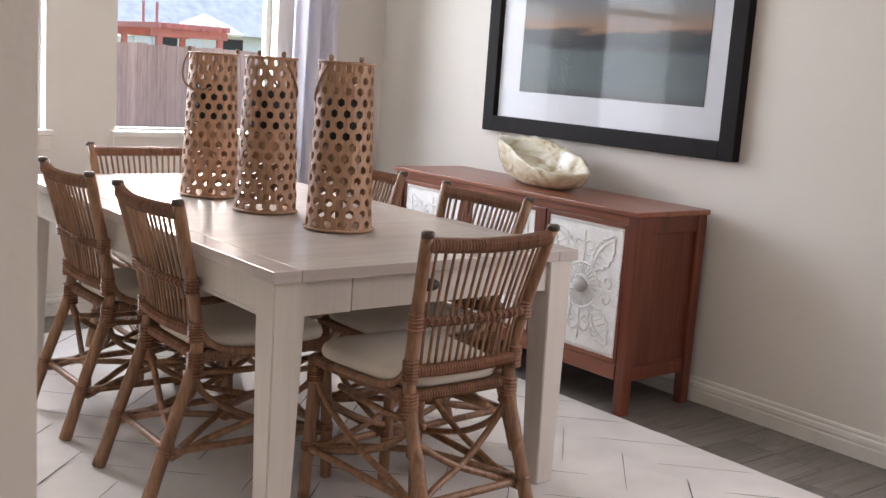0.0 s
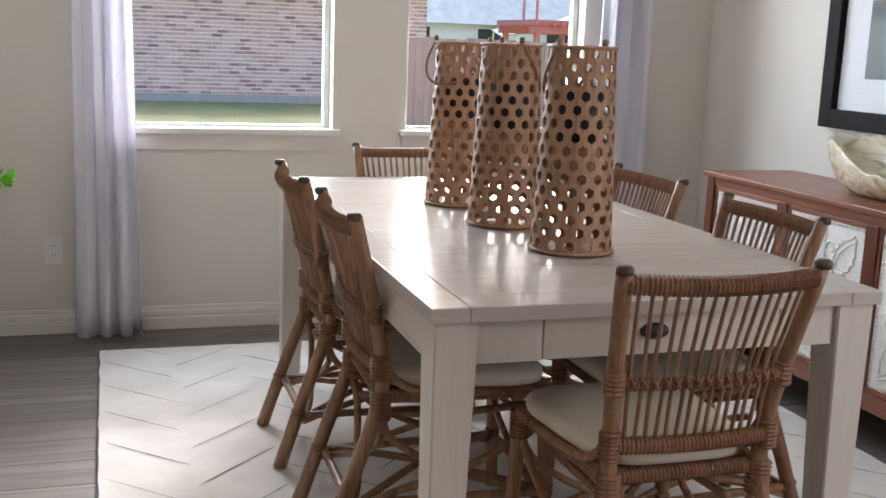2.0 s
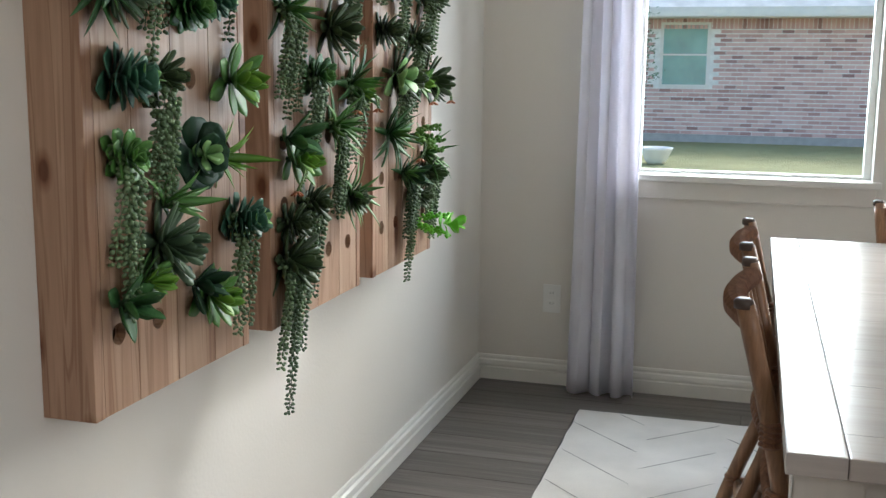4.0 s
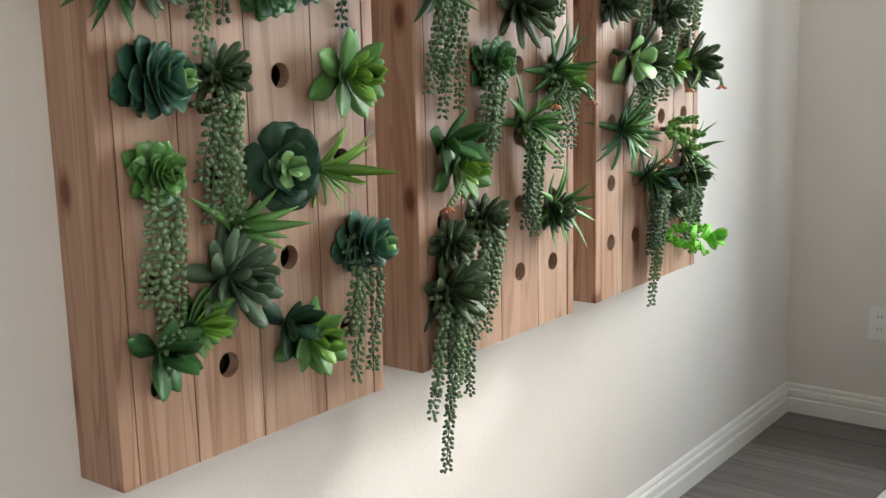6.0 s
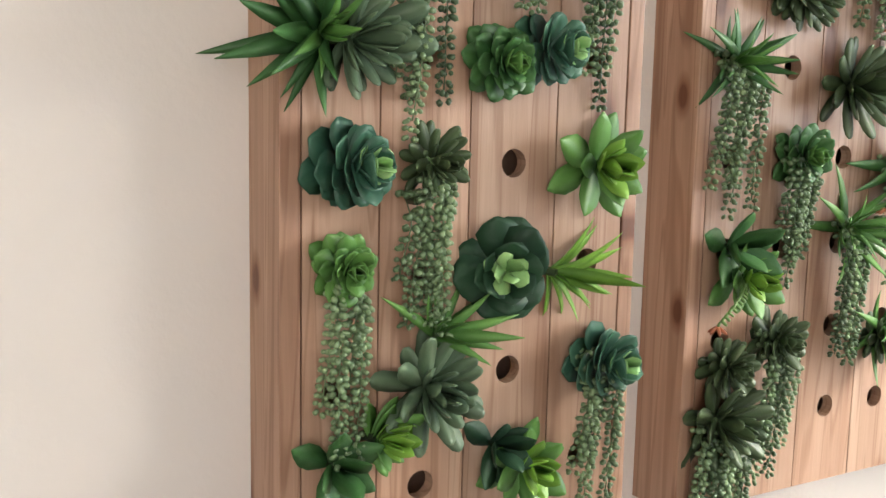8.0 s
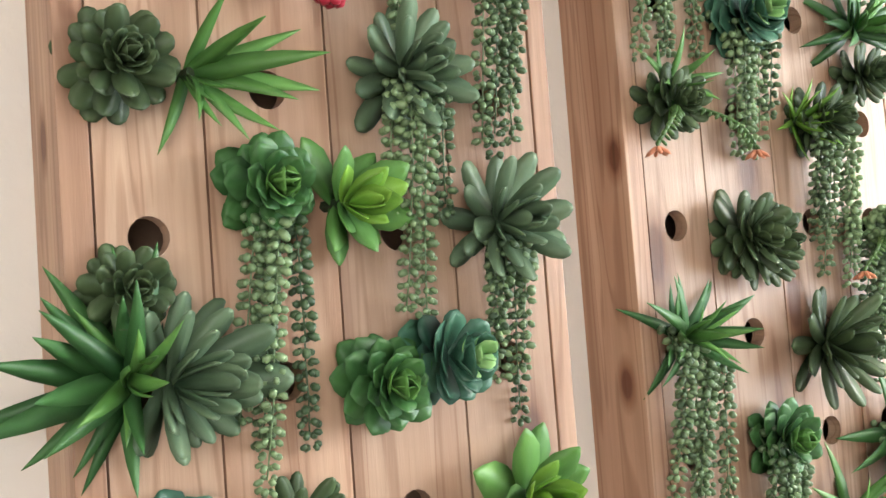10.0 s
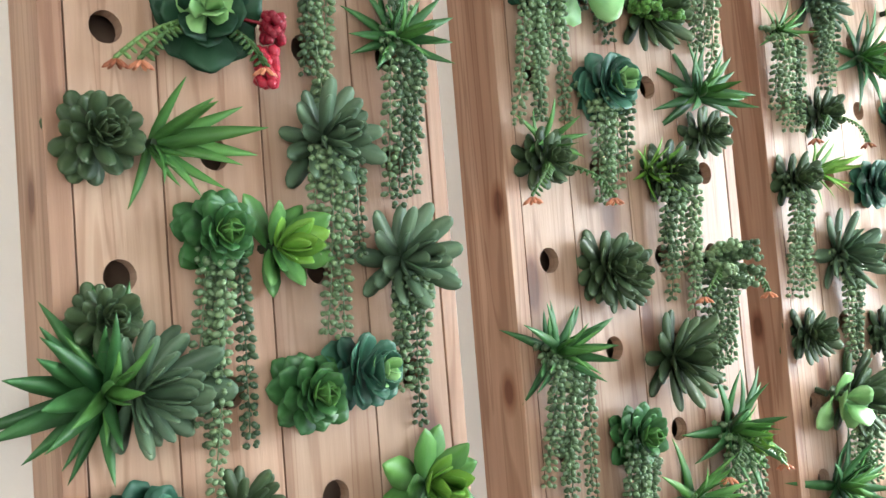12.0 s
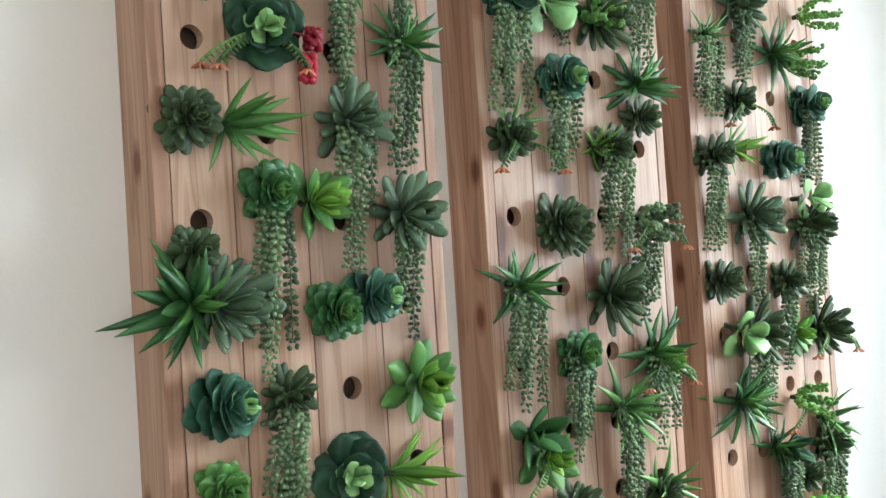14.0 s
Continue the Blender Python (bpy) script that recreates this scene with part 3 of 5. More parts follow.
    part("stretcher", tube([(0.17, -0.24, 0.16), (0, -0.02, 0.19), (-0.19, 0.2, 0.16)], 0.0105, 7, 4), M_RATTAN, c, smooth=True)
    part("binding", wrapped([(-0.012, -0.02, 0.18), (0, -0.02, 0.18), (0.012, -0.02, 0.18)], 0.026, 0.006, 9), M_CANE, c)
    return c


RUG_Z = 0.012
chair = rattan_chair()
chair.matrix_basis = pose(1.628, -2.926 + 0.285, RUG_Z, 0, 0, 0)
copy_thing(chair, pose(1.055 + 0.285, -1.470, RUG_Z, 0, 0, -90))
copy_thing(chair, pose(1.060 + 0.285, -2.105, RUG_Z, 0, 0, -91))
copy_thing(chair, pose(2.195 - 0.285, -2.245, RUG_Z, 0, 0, 90))
copy_thing(chair, pose(2.210 - 0.285, -1.545, RUG_Z, 0, 0, 91))
copy_thing(chair, pose(1.645, -0.680 - 0.285, RUG_Z, 0, 0, 180))


# ---- woven lanterns ----
def lantern():
    t = thing("lantern", pose(0, 0, 0), "tall tapered woven cane lantern with open hexagon weave", "lantern", "lanterns on the table")
    H, R0, R1, ROWS, COLS = 0.515, 0.104, 0.083, 15, 14

    def place(u, v, d):
        r = R0 + (R1 - R0) * v / H - d + 0.0012 * math.sin(u * COLS / 2) * math.sin(v * 90)
        return (r * math.cos(u), r * math.sin(u), v)
    cells, du, dv = [], 2 * math.pi / COLS, (H - 0.014) / ROWS
    for i in range(ROWS):
        for j in range(COLS):
            u0 = (j + (0.5 if i % 2 else 0)) * du
            v0 = 0.008 + i * dv
            cells.append((u0, u0 + du, v0, v0 + dv, (u0 + du / 2, v0 + dv / 2)))
    bm = perforated(bmesh.new(), cells, place, (du * 0.31, dv * 0.41), 6)
    ob = part("weave", bm, M_LANTERN, t)
    s = ob.modifiers.new("thickness", "SOLIDIFY")
    s.thickness, s.offset = 0.0055, -1
    for z, r in ((0.006, R0 + 0.002), (H - 0.006, R1 + 0.002)):
        bm = tube([(r * math.cos(a), r * math.sin(a), z) for a in (2 * math.pi * j / 24 for j in range(25))], 0.0042, 7, 2)
        part("rim", bm, M_LANTERN, t, smooth=True)
    part("base_plate", lathe(((R0 - 0.004, 0.0), (R0 - 0.004, 0.008)), 24), M_LANTERN_IN, t)
    part("liner", lathe(((0.062, 0.185), (0.062, 0.265)), 20), M_LANTERN_IN, t, "plain tan inner liner", True)
    part("liner_stand", lathe(((0.012, 0.008), (0.012, 0.185)), 10), M_LANTERN_IN, t, "", True)
    part("candle_cup", lathe(((0.058, 0.265), (0.058, 0.405), (0.052, 0.405), (0.052, 0.27)), 20), M_DARK, t, "dark candle cup", True)
    for s in (-1, 1):
        part("handle_stud", lathe(((0.005, 0), (0.008, 0.006), (0.008, 0.014), (0.003, 0.018)), 8), M_RATTAN, t, "", True, pose(s * (R1 + 0.002), 0, H - 0.002))
    return t, H, R1


lan, LH, LR = lantern()


def drop_handle(t, tilt, bulge):
    pts = []
    for k in range(13):
        a = math.pi * k / 12
        pts.append((LR * math.cos(a) * (1 + 0.25 * math.sin(a)) - bulge * math.sin(a), 0, -0.165 * math.sin(a)))
    part("handle", tube(pts, 0.0040, 7, 2), M_RATTAN, t, "bent cane carrying handle", True, pose(0, 0, LH + 0.004, tilt, 0, 0))


copies = [lan, copy_thing(lan, pose(0, 0, 0)), copy_thing(lan, pose(0, 0, 0))]
for ob, (x, y, rz, tilt, bulge) in zip(copies, ((1.652, -2.180, 24, 31, 0.0), (1.616, -1.787, 88, -31, 0.0), (1.603, -1.397, -22, -33, 0.055))):
    ob.matrix_basis = pose(x, y, TZ + 0.001, 0, 0, rz)
    drop_handle(ob, tilt, bulge)


# ---- sideboard ----
SBX0, SBX1, SBY0, SBY1, SBZ = 2.872, 3.295, -2.345, -0.822, 0.797


def carved_face():
    """White-washed carving: rosette, knob and leaf loops on a plate of 0.41 x 0.49, facing -x."""
    bm = bmesh.new()

    def loop(pts, r):
        tube([(-0.003, y, z) for y, z in pts], r, 5, 3, bm)
    for k in range(28):
        a = 2 * math.pi * k / 28
        tube([(-0.002, 0.045 * math.cos(a), 0.045 * math.sin(a)), (-0.006, 0.062 * math.cos(a), 0.062 * math.sin(a)), (-0.002, 0.082 * math.cos(a), 0.082 * math.sin(a))], 0.0042, 5, 2, bm)
    loop([(0.088 * math.cos(2 * math.pi * j / 24), 0.088 * math.sin(2 * math.pi * j / 24)) for j in range(25)], 0.0045)
    loop([(0.04 * math.cos(2 * math.pi * j / 18), 0.04 * math.sin(2 * math.pi * j / 18)) for j in range(19)], 0.005)
    # six-pointed star in the middle
    for k in range(6):
        a = math.pi / 3 * k + 0.3
        loop([(0.006 * math.cos(a), 0.006 * math.sin(a)), (0.036 * math.cos(a), 0.036 * math.sin(a))], 0.0042)

    def clip(p):
        return (max(-0.196, min(0.196, p.x)), max(-0.236, min(0.236, p.y)))
    # an acanthus leaf into each corner: scalloped outline, rib and veins
    for sx in (-1, 1):
        for sy in (-1, 1):
            ax = Vector((sx * 0.60, sy * 0.80)).normalized()
            n = Vector((-ax.y, ax.x)) * (sx * sy)
            rib = [ax * d + n * (0.020 * math.sin((d - 0.09) * 22)) for d in (0.092, 0.125, 0.16, 0.195, 0.23, 0.262)]
            loop([clip(p) for p in rib], 0.0048)
            for side, wide in ((-1, 0.050), (1, 0.042)):
                edge = []
                for j in range(15):
                    u = j / 14
                    p = ax * (0.095 + 0.165 * u) + n * (side * wide * math.sin(math.pi * (0.08 + 0.90 * u)) * (1 + 0.16 * math.sin(j * 2.6)))
                    edge.append(clip(p))
                loop(edge, 0.0055)
                for j in range(2, 13, 2):
                    q = ax * (0.080 + 0.165 * j / 14)
                    loop([clip(q), clip(q.lerp(Vector(edge[j]), 0.55)), clip(Vector(edge[j]) * 0.985)], 0.0030)
    # paired scrolls between the leaves
    for k in range(4):
        b = math.pi / 2 * k
        reach = 0.086 if k % 2 == 0 else 0.118
        for s in (-1, 1):
            pts = []
            for j in range(12):
                r, th = 0.036 - 0.0026 * j, j * 0.62
                c = Vector((math.cos(b), math.sin(b))) * (0.080 + reach * 0.62) + Vector((-math.sin(b), math.cos(b))) * (s * 0.034)
                d = Vector((math.cos(b + math.pi + s * th), math.sin(b + math.pi + s * th))) * r
                pts.append(clip(c + d))
            loop(pts, 0.0045)
        loop([clip(Vector((math.cos(b), math.sin(b))) * d) for d in (0.092, 0.12, 0.15, 0.092 + reach)], 0.005)
    # beaded border
    for j in range(27):
        for sy in (-1, 1):
            bead(bm, Vector((-0.002, -0.196 + 0.392 * j / 26, sy * 0.238)), 0.0060, 1.0)
    for j in range(31):
        for sx in (-1, 1):
            bead(bm, Vector((-0.002, sx * 0.198, -0.230 + 0.460 * j / 30)), 0.0060, 1.0)
    return mesh_of("carving", bm, M_CARVE, True)


def sideboard():
    t = thing("sideboard", pose(0, 0, 0), "red-brown wooden sideboard with white carved doors", "sideboard")
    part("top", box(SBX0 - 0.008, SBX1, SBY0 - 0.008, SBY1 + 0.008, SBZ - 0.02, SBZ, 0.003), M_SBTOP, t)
    x0, x1, y0, y1, z0, z1 = SBX0 + 0.006, SBX1 - 0.005, SBY0, SBY1, 0.135, SBZ - 0.02
    leg = 0.052
    for x in (x0, x1 - leg):
        for y in (y0, y1 - leg):
            bm = box(x, x + leg, y, y + leg, 0.0, z1, 0)
            for v in bm.verts:
                if v.co.z < 0.05:
                    v.co.x = v.co.x + (0.008 if v.co.x < x + leg / 2 and x > x0 else -0.0)
                    v.co.y = v.co.y + (0.010 if (y == y0) and v.co.y > y + leg / 2 else 0) * -1
            bmesh.ops.bevel(bm, geom=bm.edges[:], offset=0.003, segments=1, affect="EDGES")
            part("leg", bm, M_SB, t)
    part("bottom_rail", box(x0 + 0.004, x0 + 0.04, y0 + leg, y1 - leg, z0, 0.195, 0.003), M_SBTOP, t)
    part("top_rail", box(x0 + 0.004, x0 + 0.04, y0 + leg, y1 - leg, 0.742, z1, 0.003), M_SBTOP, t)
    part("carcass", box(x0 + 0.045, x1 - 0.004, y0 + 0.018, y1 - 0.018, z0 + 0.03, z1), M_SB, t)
    for y, s in ((y0, 1), (y1, -1)):
        ya, yb = sorted((y + s * 0.006, y + s * 0.026))
        part("end_rail", box(x0 + leg, x1 - leg, ya, yb, z0, 0.19, 0.003), M_SB, t)
        part("end_rail", box(x0 + leg, x1 - leg, ya, yb, 0.71, z1, 0.003), M_SB, t)
    inner0, inner1 = y0 + leg, y1 - leg
    w = (inner1 - inner0 - 2 * 0.045) / 3
    face = carved_face()
    for i in range(3):
        a = inner0 + i * (w + 0.045)
        if i:
            part("stile", box(x0 + 0.004, x0 + 0.04, a - 0.045, a, 0.195, 0.742, 0.003), M_SB, t)
        a, b = a + 0.002, a + w - 0.002
        d = part("door", box(x0 + 0.018, x0 + 0.040, a, b, 0.197, 0.740), M_SB, t)
        f = 0.017
        for yy in ((a, a + f), (b - f, b)):
            part("door_frame", box(x0 + 0.008, x0 + 0.018, yy[0], yy[1], 0.197, 0.740, 0.002), M_SB, d)
        for zz in ((0.197, 0.197 + f), (0.740 - f, 0.740)):
            part("door_frame", box(x0 + 0.008, x0 + 0.018, a + f, b - f, zz[0], zz[1], 0.002), M_SBTOP, d)
        part("door_panel", box(x0 + 0.013, x0 + 0.018, a + f + 0.001, b - f - 0.001, 0.197 + f, 0.740 - f), M_CARVE, d, "whitewashed carved panel")
        k = new("carving", face)
        k.parent = d
        k.matrix_basis = pose(x0 + 0.0135, (a + b) / 2, 0.4685) @ Matrix.Diagonal((0.6, (b - a - 2 * f) / 0.412, 1.03, 1))
        bm = lathe(((0.030, 0), (0.031, 0.012), (0.024, 0.024), (0.010, 0.030)), 18)
        part("knob", bm, M_KNOB, d, "grey-white round wooden knob", True, pose(x0 + 0.012, (a + b) / 2, 0.4685, 0, -90, 0))
    return t


M_KNOB = plain("knob_grey", (0.58, 0.57, 0.55), 0.6, var=0.15)
sideboard()


# ---- onyx bowl ----
def onyx():
    m, nt, b = node_mat("onyx_stone")
    v = coords(nt, (1, 1, 2.2))
    n = noise_tex(nt, v, 7, 6, 0.6, 1.6)
    c = ramp(nt, n, (0.28, (0.26, 0.17, 0.10)), (0.40, (0.55, 0.47, 0.30)), (0.55, (0.72, 0.68, 0.54)), (0.75, (0.80, 0.79, 0.72)))
    nt.links.new(c, b.inputs["Base Color"])
    b.inputs["Roughness"].default_value = 0.13
    bump(nt, b, noise_tex(nt, v, 22, 4), 0.3, 0.01)
    return m


def stone_bowl():
    bm = bmesh.new()
    N, rings = 40, []
    prof = [(0.30, 0.0), (0.55, 0.004), (0.80, 0.03), (0.93, 0.075), (1.0, 0.125), (0.985, 0.135), (0.90, 0.125), (0.78, 0.075), (0.5, 0.035), (0.2, 0.028)]
    for k, z in prof:
        ring = []
        for j in range(N):
            a = 2 * math.pi * j / N
            wob = 1 + 0.10 * noise.noise(Vector((math.cos(a) * 1.3, math.sin(a) * 1.3, z * 5))) + 0.03 * noise.noise(Vector((math.cos(a) * 4, math.sin(a) * 4, 2)))
            lift = 1.08 * z * (1 + 0.46 * math.sin(a + 0.3) + 0.22 * noise.noise(Vector((math.cos(a) * 1.3, math.sin(a) * 1.3, 7))) + 0.10 * noise.noise(Vector((math.cos(a) * 8, math.sin(a) * 8, 7))))
            ring.append(bm.verts.new((0.13 * k * wob * math.cos(a), 0.30 * k * wob * math.sin(a), lift)))
        rings.append(ring)
    for A, B in zip(rings, rings[1:]):
        for j in range(N):
            bm.faces.new((A[j], A[(j + 1) % N], B[(j + 1) % N], B[j]))
    bm.faces.new(rings[0][::-1])
    bm.faces.new(rings[-1])
    ob = part("stone_bowl", bm, onyx(), smooth=True)
    ob.matrix_basis = pose(3.10, -1.59, SBZ, 0, 0, -8)
    return tagged(ob, "polished cream onyx bowl with a rough rim on the sideboard", "bowl")


stone_bowl()


# ---- framed picture ----
def art_mat():
    m, nt, b = node_mat("landscape_print")
    tc = nt.nodes.new("ShaderNodeTexCoord")
    sep = nt.nodes.new("ShaderNodeSeparateXYZ")
    nt.links.new(tc.outputs["Object"], sep.inputs[0])
    n = noise_tex(nt, coords(nt, (1, 1.2, 7)), 2.2, 6, 0.6)
    k = nt.nodes.new("ShaderNodeMath")
    k.operation = "MULTIPLY_ADD"
    nt.links.new(n, k.inputs[0])
    k.inputs[1].default_value = 0.10
    nt.links.new(sep.outputs["Z"], k.inputs[2])
    mr = nt.nodes.new("ShaderNodeMapRange")
    mr.inputs["From Min"].default_value, mr.inputs["From Max"].default_value = -0.42, 0.55
    nt.links.new(k.outputs[0], mr.inputs["Value"])
    c = ramp(nt, mr.outputs[0], (0.0, (0.045, 0.04, 0.038)), (0.14, (0.06, 0.06, 0.055)), (0.22, (0.10, 0.13, 0.13)), (0.36, (0.09, 0.12, 0.12)), (0.40, (0.02, 0.024, 0.026)), (0.45, (0.03, 0.03, 0.032)), (0.475, (0.30, 0.18, 0.11)), (0.56, (0.20, 0.19, 0.18)), (0.7, (0.17, 0.20, 0.215)), (1.0, (0.22, 0.26, 0.29)))
    nt.links.new(c, b.inputs["Base Color"])
    b.inputs["Roughness"].default_value = 0.7
    return m


def picture():
    y0, y1, z0, z1 = -2.425, -0.938, 0.993, 2.02
    t = thing("picture", pose(ROOM_W, (y0 + y1) / 2, (z0 + z1) / 2), "large black-framed landscape print with wide white mat", "picture")
    w, h, f = (y1 - y0) / 2, (z1 - z0) / 2, 0.074
    for a, b, c, d in ((-w, -w + f, -h, h), (w - f, w, -h, h), (-w + f, w - f, -h, -h + f), (-w + f, w - f, h - f, h)):
        part("frame", box(-0.045, 0.0, a, b, c, d, 0.003), M_FRAME, t)
    part("mat", box(-0.014, -0.004, -w + f, w - f, -h + f, h - f), M_MAT, t, "white mat board")
    part("print", box(-0.017, -0.0145, -w + 0.185, w - 0.220, -h + 0.20, h - 0.19), art_mat(), t, "muted landscape with dark fields")
    g = part("glass", sheet([(-0.029, w - f, -h + f), (-0.029, -w + f, -h + f), (-0.029, -w + f, h - f), (-0.029, w - f, h - f)]), M_PICGLASS, t, "clear picture glass")
    g.visible_shadow = False


picture()


# ---- curtains ----
def curtain(x0, x1, seed):
    rnd = random.Random(seed)
    bm = bmesh.new()
    ph = [rnd.uniform(0, 6) for _ in range(4)]
    cols, rows, grid = 72, 26, []
    for i in range(rows + 1):
        v = i / rows
        z = 0.006 + 2.56 * v
        pinch = 0.80 + 0.22 * (1 - v) ** 1.3
        row = []
        for j in range(cols + 1):
            u = j / cols
            x = (x0 + x1) / 2 + (u - 0.5) * (x1 - x0) * pinch + 0.006 * math.sin(u * 40 + ph[0])
            amp = 0.030 + 0.012 * math.sin(v * 2.2 + ph[1])
            y = -0.105 + amp * math.sin(u * 2 * math.pi * 3.1 + 0.9 * math.sin(u * 5 + ph[1]) + ph[2] + 0.35 * math.sin(v * 3 + ph[3])) + 0.004 * math.sin(u * 41 + v * 4)
            row.append(bm.verts.new((x, y, z)))
        grid.append(row)
    for A, B in zip(grid, grid[1:]):
        for j in range(cols):
            bm.faces.new((A[j], A[j + 1], B[j + 1], B[j]))
    ob = part("curtain", bm, M_CURTAIN, smooth=True)
    s = ob.modifiers.new("thickness", "SOLIDIFY")
    s.thickness = 0.0025
    return tagged(ob, "white floor-length pleated fabric curtain beside the window", "curtain", "curtains")


curtain(0.385, 0.655, 3)
curtain(2.690, 2.975, 8)
rod = thing("curtain_rod", pose(0, 0, 0), "slim white metal curtain rod on two brackets", "curtain rod")
part("rod", tube([(0.32, -0.105, 2.575), (1.6, -0.105, 2.575), (3.05, -0.105, 2.575)], 0.011, 10, 2), M_VINYL, rod, smooth=True)
for x in (0.34, 1.65, 3.03):
    part("bracket", box(x - 0.008, x + 0.008, -0.1, 0.0, 2.568, 2.582, 0.002), M_VINYL, rod)

# outlet
o = thing("outlet", pose(0.305, 0, 0.356), "white duplex wall outlet", "outlet")
part("plate", box(-0.036, 0.036, -0.006, 0.0, -0.058, 0.058, 0.003), M_PLASTIC, o)
for z in (-0.021, 0.021):
    s = part("socket", box(-0.017, 0.017, -0.008, -0.0055, z - 0.014, z + 0.014, 0.001), M_PLASTIC, o)
    for x in (-0.006, 0.006):
        part("slot", box(x - 0.001, x + 0.001, -0.0085, -0.0078, z - 0.002, z + 0.007), M_DARK, s)


# ---- wooden panels with planting holes ----
P_X, P_Z0, P_Z1 = 0.095, 0.711, 2.112
P_SEAMS = (0.027, 0.127, 0.252, 0.384, 0.498)
P_ROWS = [0.837 + 0.1345 * i for i in range(10)]
P_COLS = (0.072, 0.1895, 0.318, 0.441)


def plank_with_holes(y0, y1, yc):
    """A vertical plank whose holes go right through; y measured from the panel's edge."""
    bm = bmesh.new()
    th = 0.019
    edges = [P_Z0] + [z + 0.06725 for z in P_ROWS[:-1]] + [P_Z1]
    cells = [(y0, y1, a, b, (yc, z)) for a, b, z in zip(edges, edges[1:], P_ROWS)]

    def place(u, v, d):
        return (P_X - d, u, v)
    perforated(bm, cells, place, (0.0185, 0.0185), 16, th)
    for u in (y0, y1):
        bm.faces.new([bm.verts.new((x, u, z)) for x, z in ((P_X, P_Z0), (P_X - th, P_Z0), (P_X - th, P_Z1), (P_X, P_Z1))])
    for z in (P_Z0, P_Z1):
        bm.faces.new([bm.verts.new((x, u, z)) for x, u in ((P_X, y0), (P_X - th, y0), (P_X - th, y1), (P_X, y1))])
    return bm


def plant_panel():
    t = thing("plant_panel", pose(0, 0, 0), "knotty cedar plank wall panel with round planting holes", "wall panel", "wooden panels on the wall")
    for a, b, c in zip(P_SEAMS, P_SEAMS[1:], P_COLS):
        bm = plank_with_holes(a + 0.0012, b - 0.0012, c)
        part("plank", bm, M_PANEL, t)
    w = 0.523
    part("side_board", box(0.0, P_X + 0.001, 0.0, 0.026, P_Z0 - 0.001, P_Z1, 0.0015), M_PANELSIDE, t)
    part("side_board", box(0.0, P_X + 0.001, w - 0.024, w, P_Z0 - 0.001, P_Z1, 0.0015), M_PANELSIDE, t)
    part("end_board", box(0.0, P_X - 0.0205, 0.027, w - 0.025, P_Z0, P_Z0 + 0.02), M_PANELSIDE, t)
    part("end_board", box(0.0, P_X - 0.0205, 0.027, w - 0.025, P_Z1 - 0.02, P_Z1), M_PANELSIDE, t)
    # dark sheet added behind the holes, its brown stands in for the hollow's shade
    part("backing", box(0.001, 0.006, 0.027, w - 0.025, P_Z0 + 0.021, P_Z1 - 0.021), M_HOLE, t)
    return t


panel = plant_panel()
panel.matrix_basis = pose(0, -2.779, 0)
copy_thing(panel, pose(0, -2.152, 0))
copy_thing(panel, pose(0, -1.533, 0))


# ---- succulents ----
def leaf_mesh(shape, material):
    """A solid leaf of length 1 along z, cupped towards +x."""
    prof = {
        "spoon": [(0, .10), (.25, .22), (.5, .36), (.75, .42), (.92, .30), (1.0, .05)],
        "oval": [(0, .06), (.2, .16), (.45, .25), (.7, .24), (.9, .12), (1.0, .02)],
        "spike": [(0, .07), (.2, .092), (.45, .088), (.7, .062), (.9, .026), (1.0, .003)],
        "finger": [(0, .08), (.25, .12), (.55, .155), (.8, .15), (.94, .105), (1.0, .035)],
        "round": [(0, .05), (.2, .10), (.4, .34), (.65, .48), (.88, .38), (1.0, .08)],
        "petal": [(0, .08), (.22, .16), (.5, .27), (.74, .32), (.90, .21), (1.0, .03)],
        "spike_bent": [(0, .065), (.2, .088), (.45, .082), (.7, .058), (.9, .025), (1.0, .003)],
        "spike_up": [(0, .065), (.2, .090), (.45, .084), (.7, .060), (.9, .025), (1.0, .003)],
    }[shape]
    thick = {"petal": .05, "spike_bent": .04, "spike_up": .04, "spoon": .05, "oval": .045, "spike": .04, "finger": .12, "round": .025}[shape]
    curl = {"petal": .04, "spike_bent": -.42, "spike_up": .22, "spoon": .16, "oval": .12, "spike": -.25, "finger": .12, "round": -.03}[shape]
    bm = bmesh.new()
    rings = []
    for z, w in prof:
        x = curl * z * z
        cup = 0.22 * w if shape != "finger" else 0.0
        th = thick * (1 - 0.6 * z) * min(1, w / 0.08)
        rings.append([bm.verts.new(p) for p in ((x + cup, -w, z), (x - th * .4, -w * .5, z), (x - th, 0, z), (x - th * .4, w * .5, z), (x + cup, w, z), (x + th * .35, 0, z))])
    for A, B in zip(rings, rings[1:]):
        for j in range(6):
            bm.faces.new((A[j], A[(j + 1) % 6], B[(j + 1) % 6], B[j]))
    bm.faces.new(rings[-1])
    return mesh_of("leaf", bm, material, True)


leaf_cache = {}


def leaf_data(shape, material):
    key = (shape, material.name)
    if key not in leaf_cache:
        leaf_cache[key] = leaf_mesh(shape, material)
    return leaf_cache[key]


strand_cache = {}


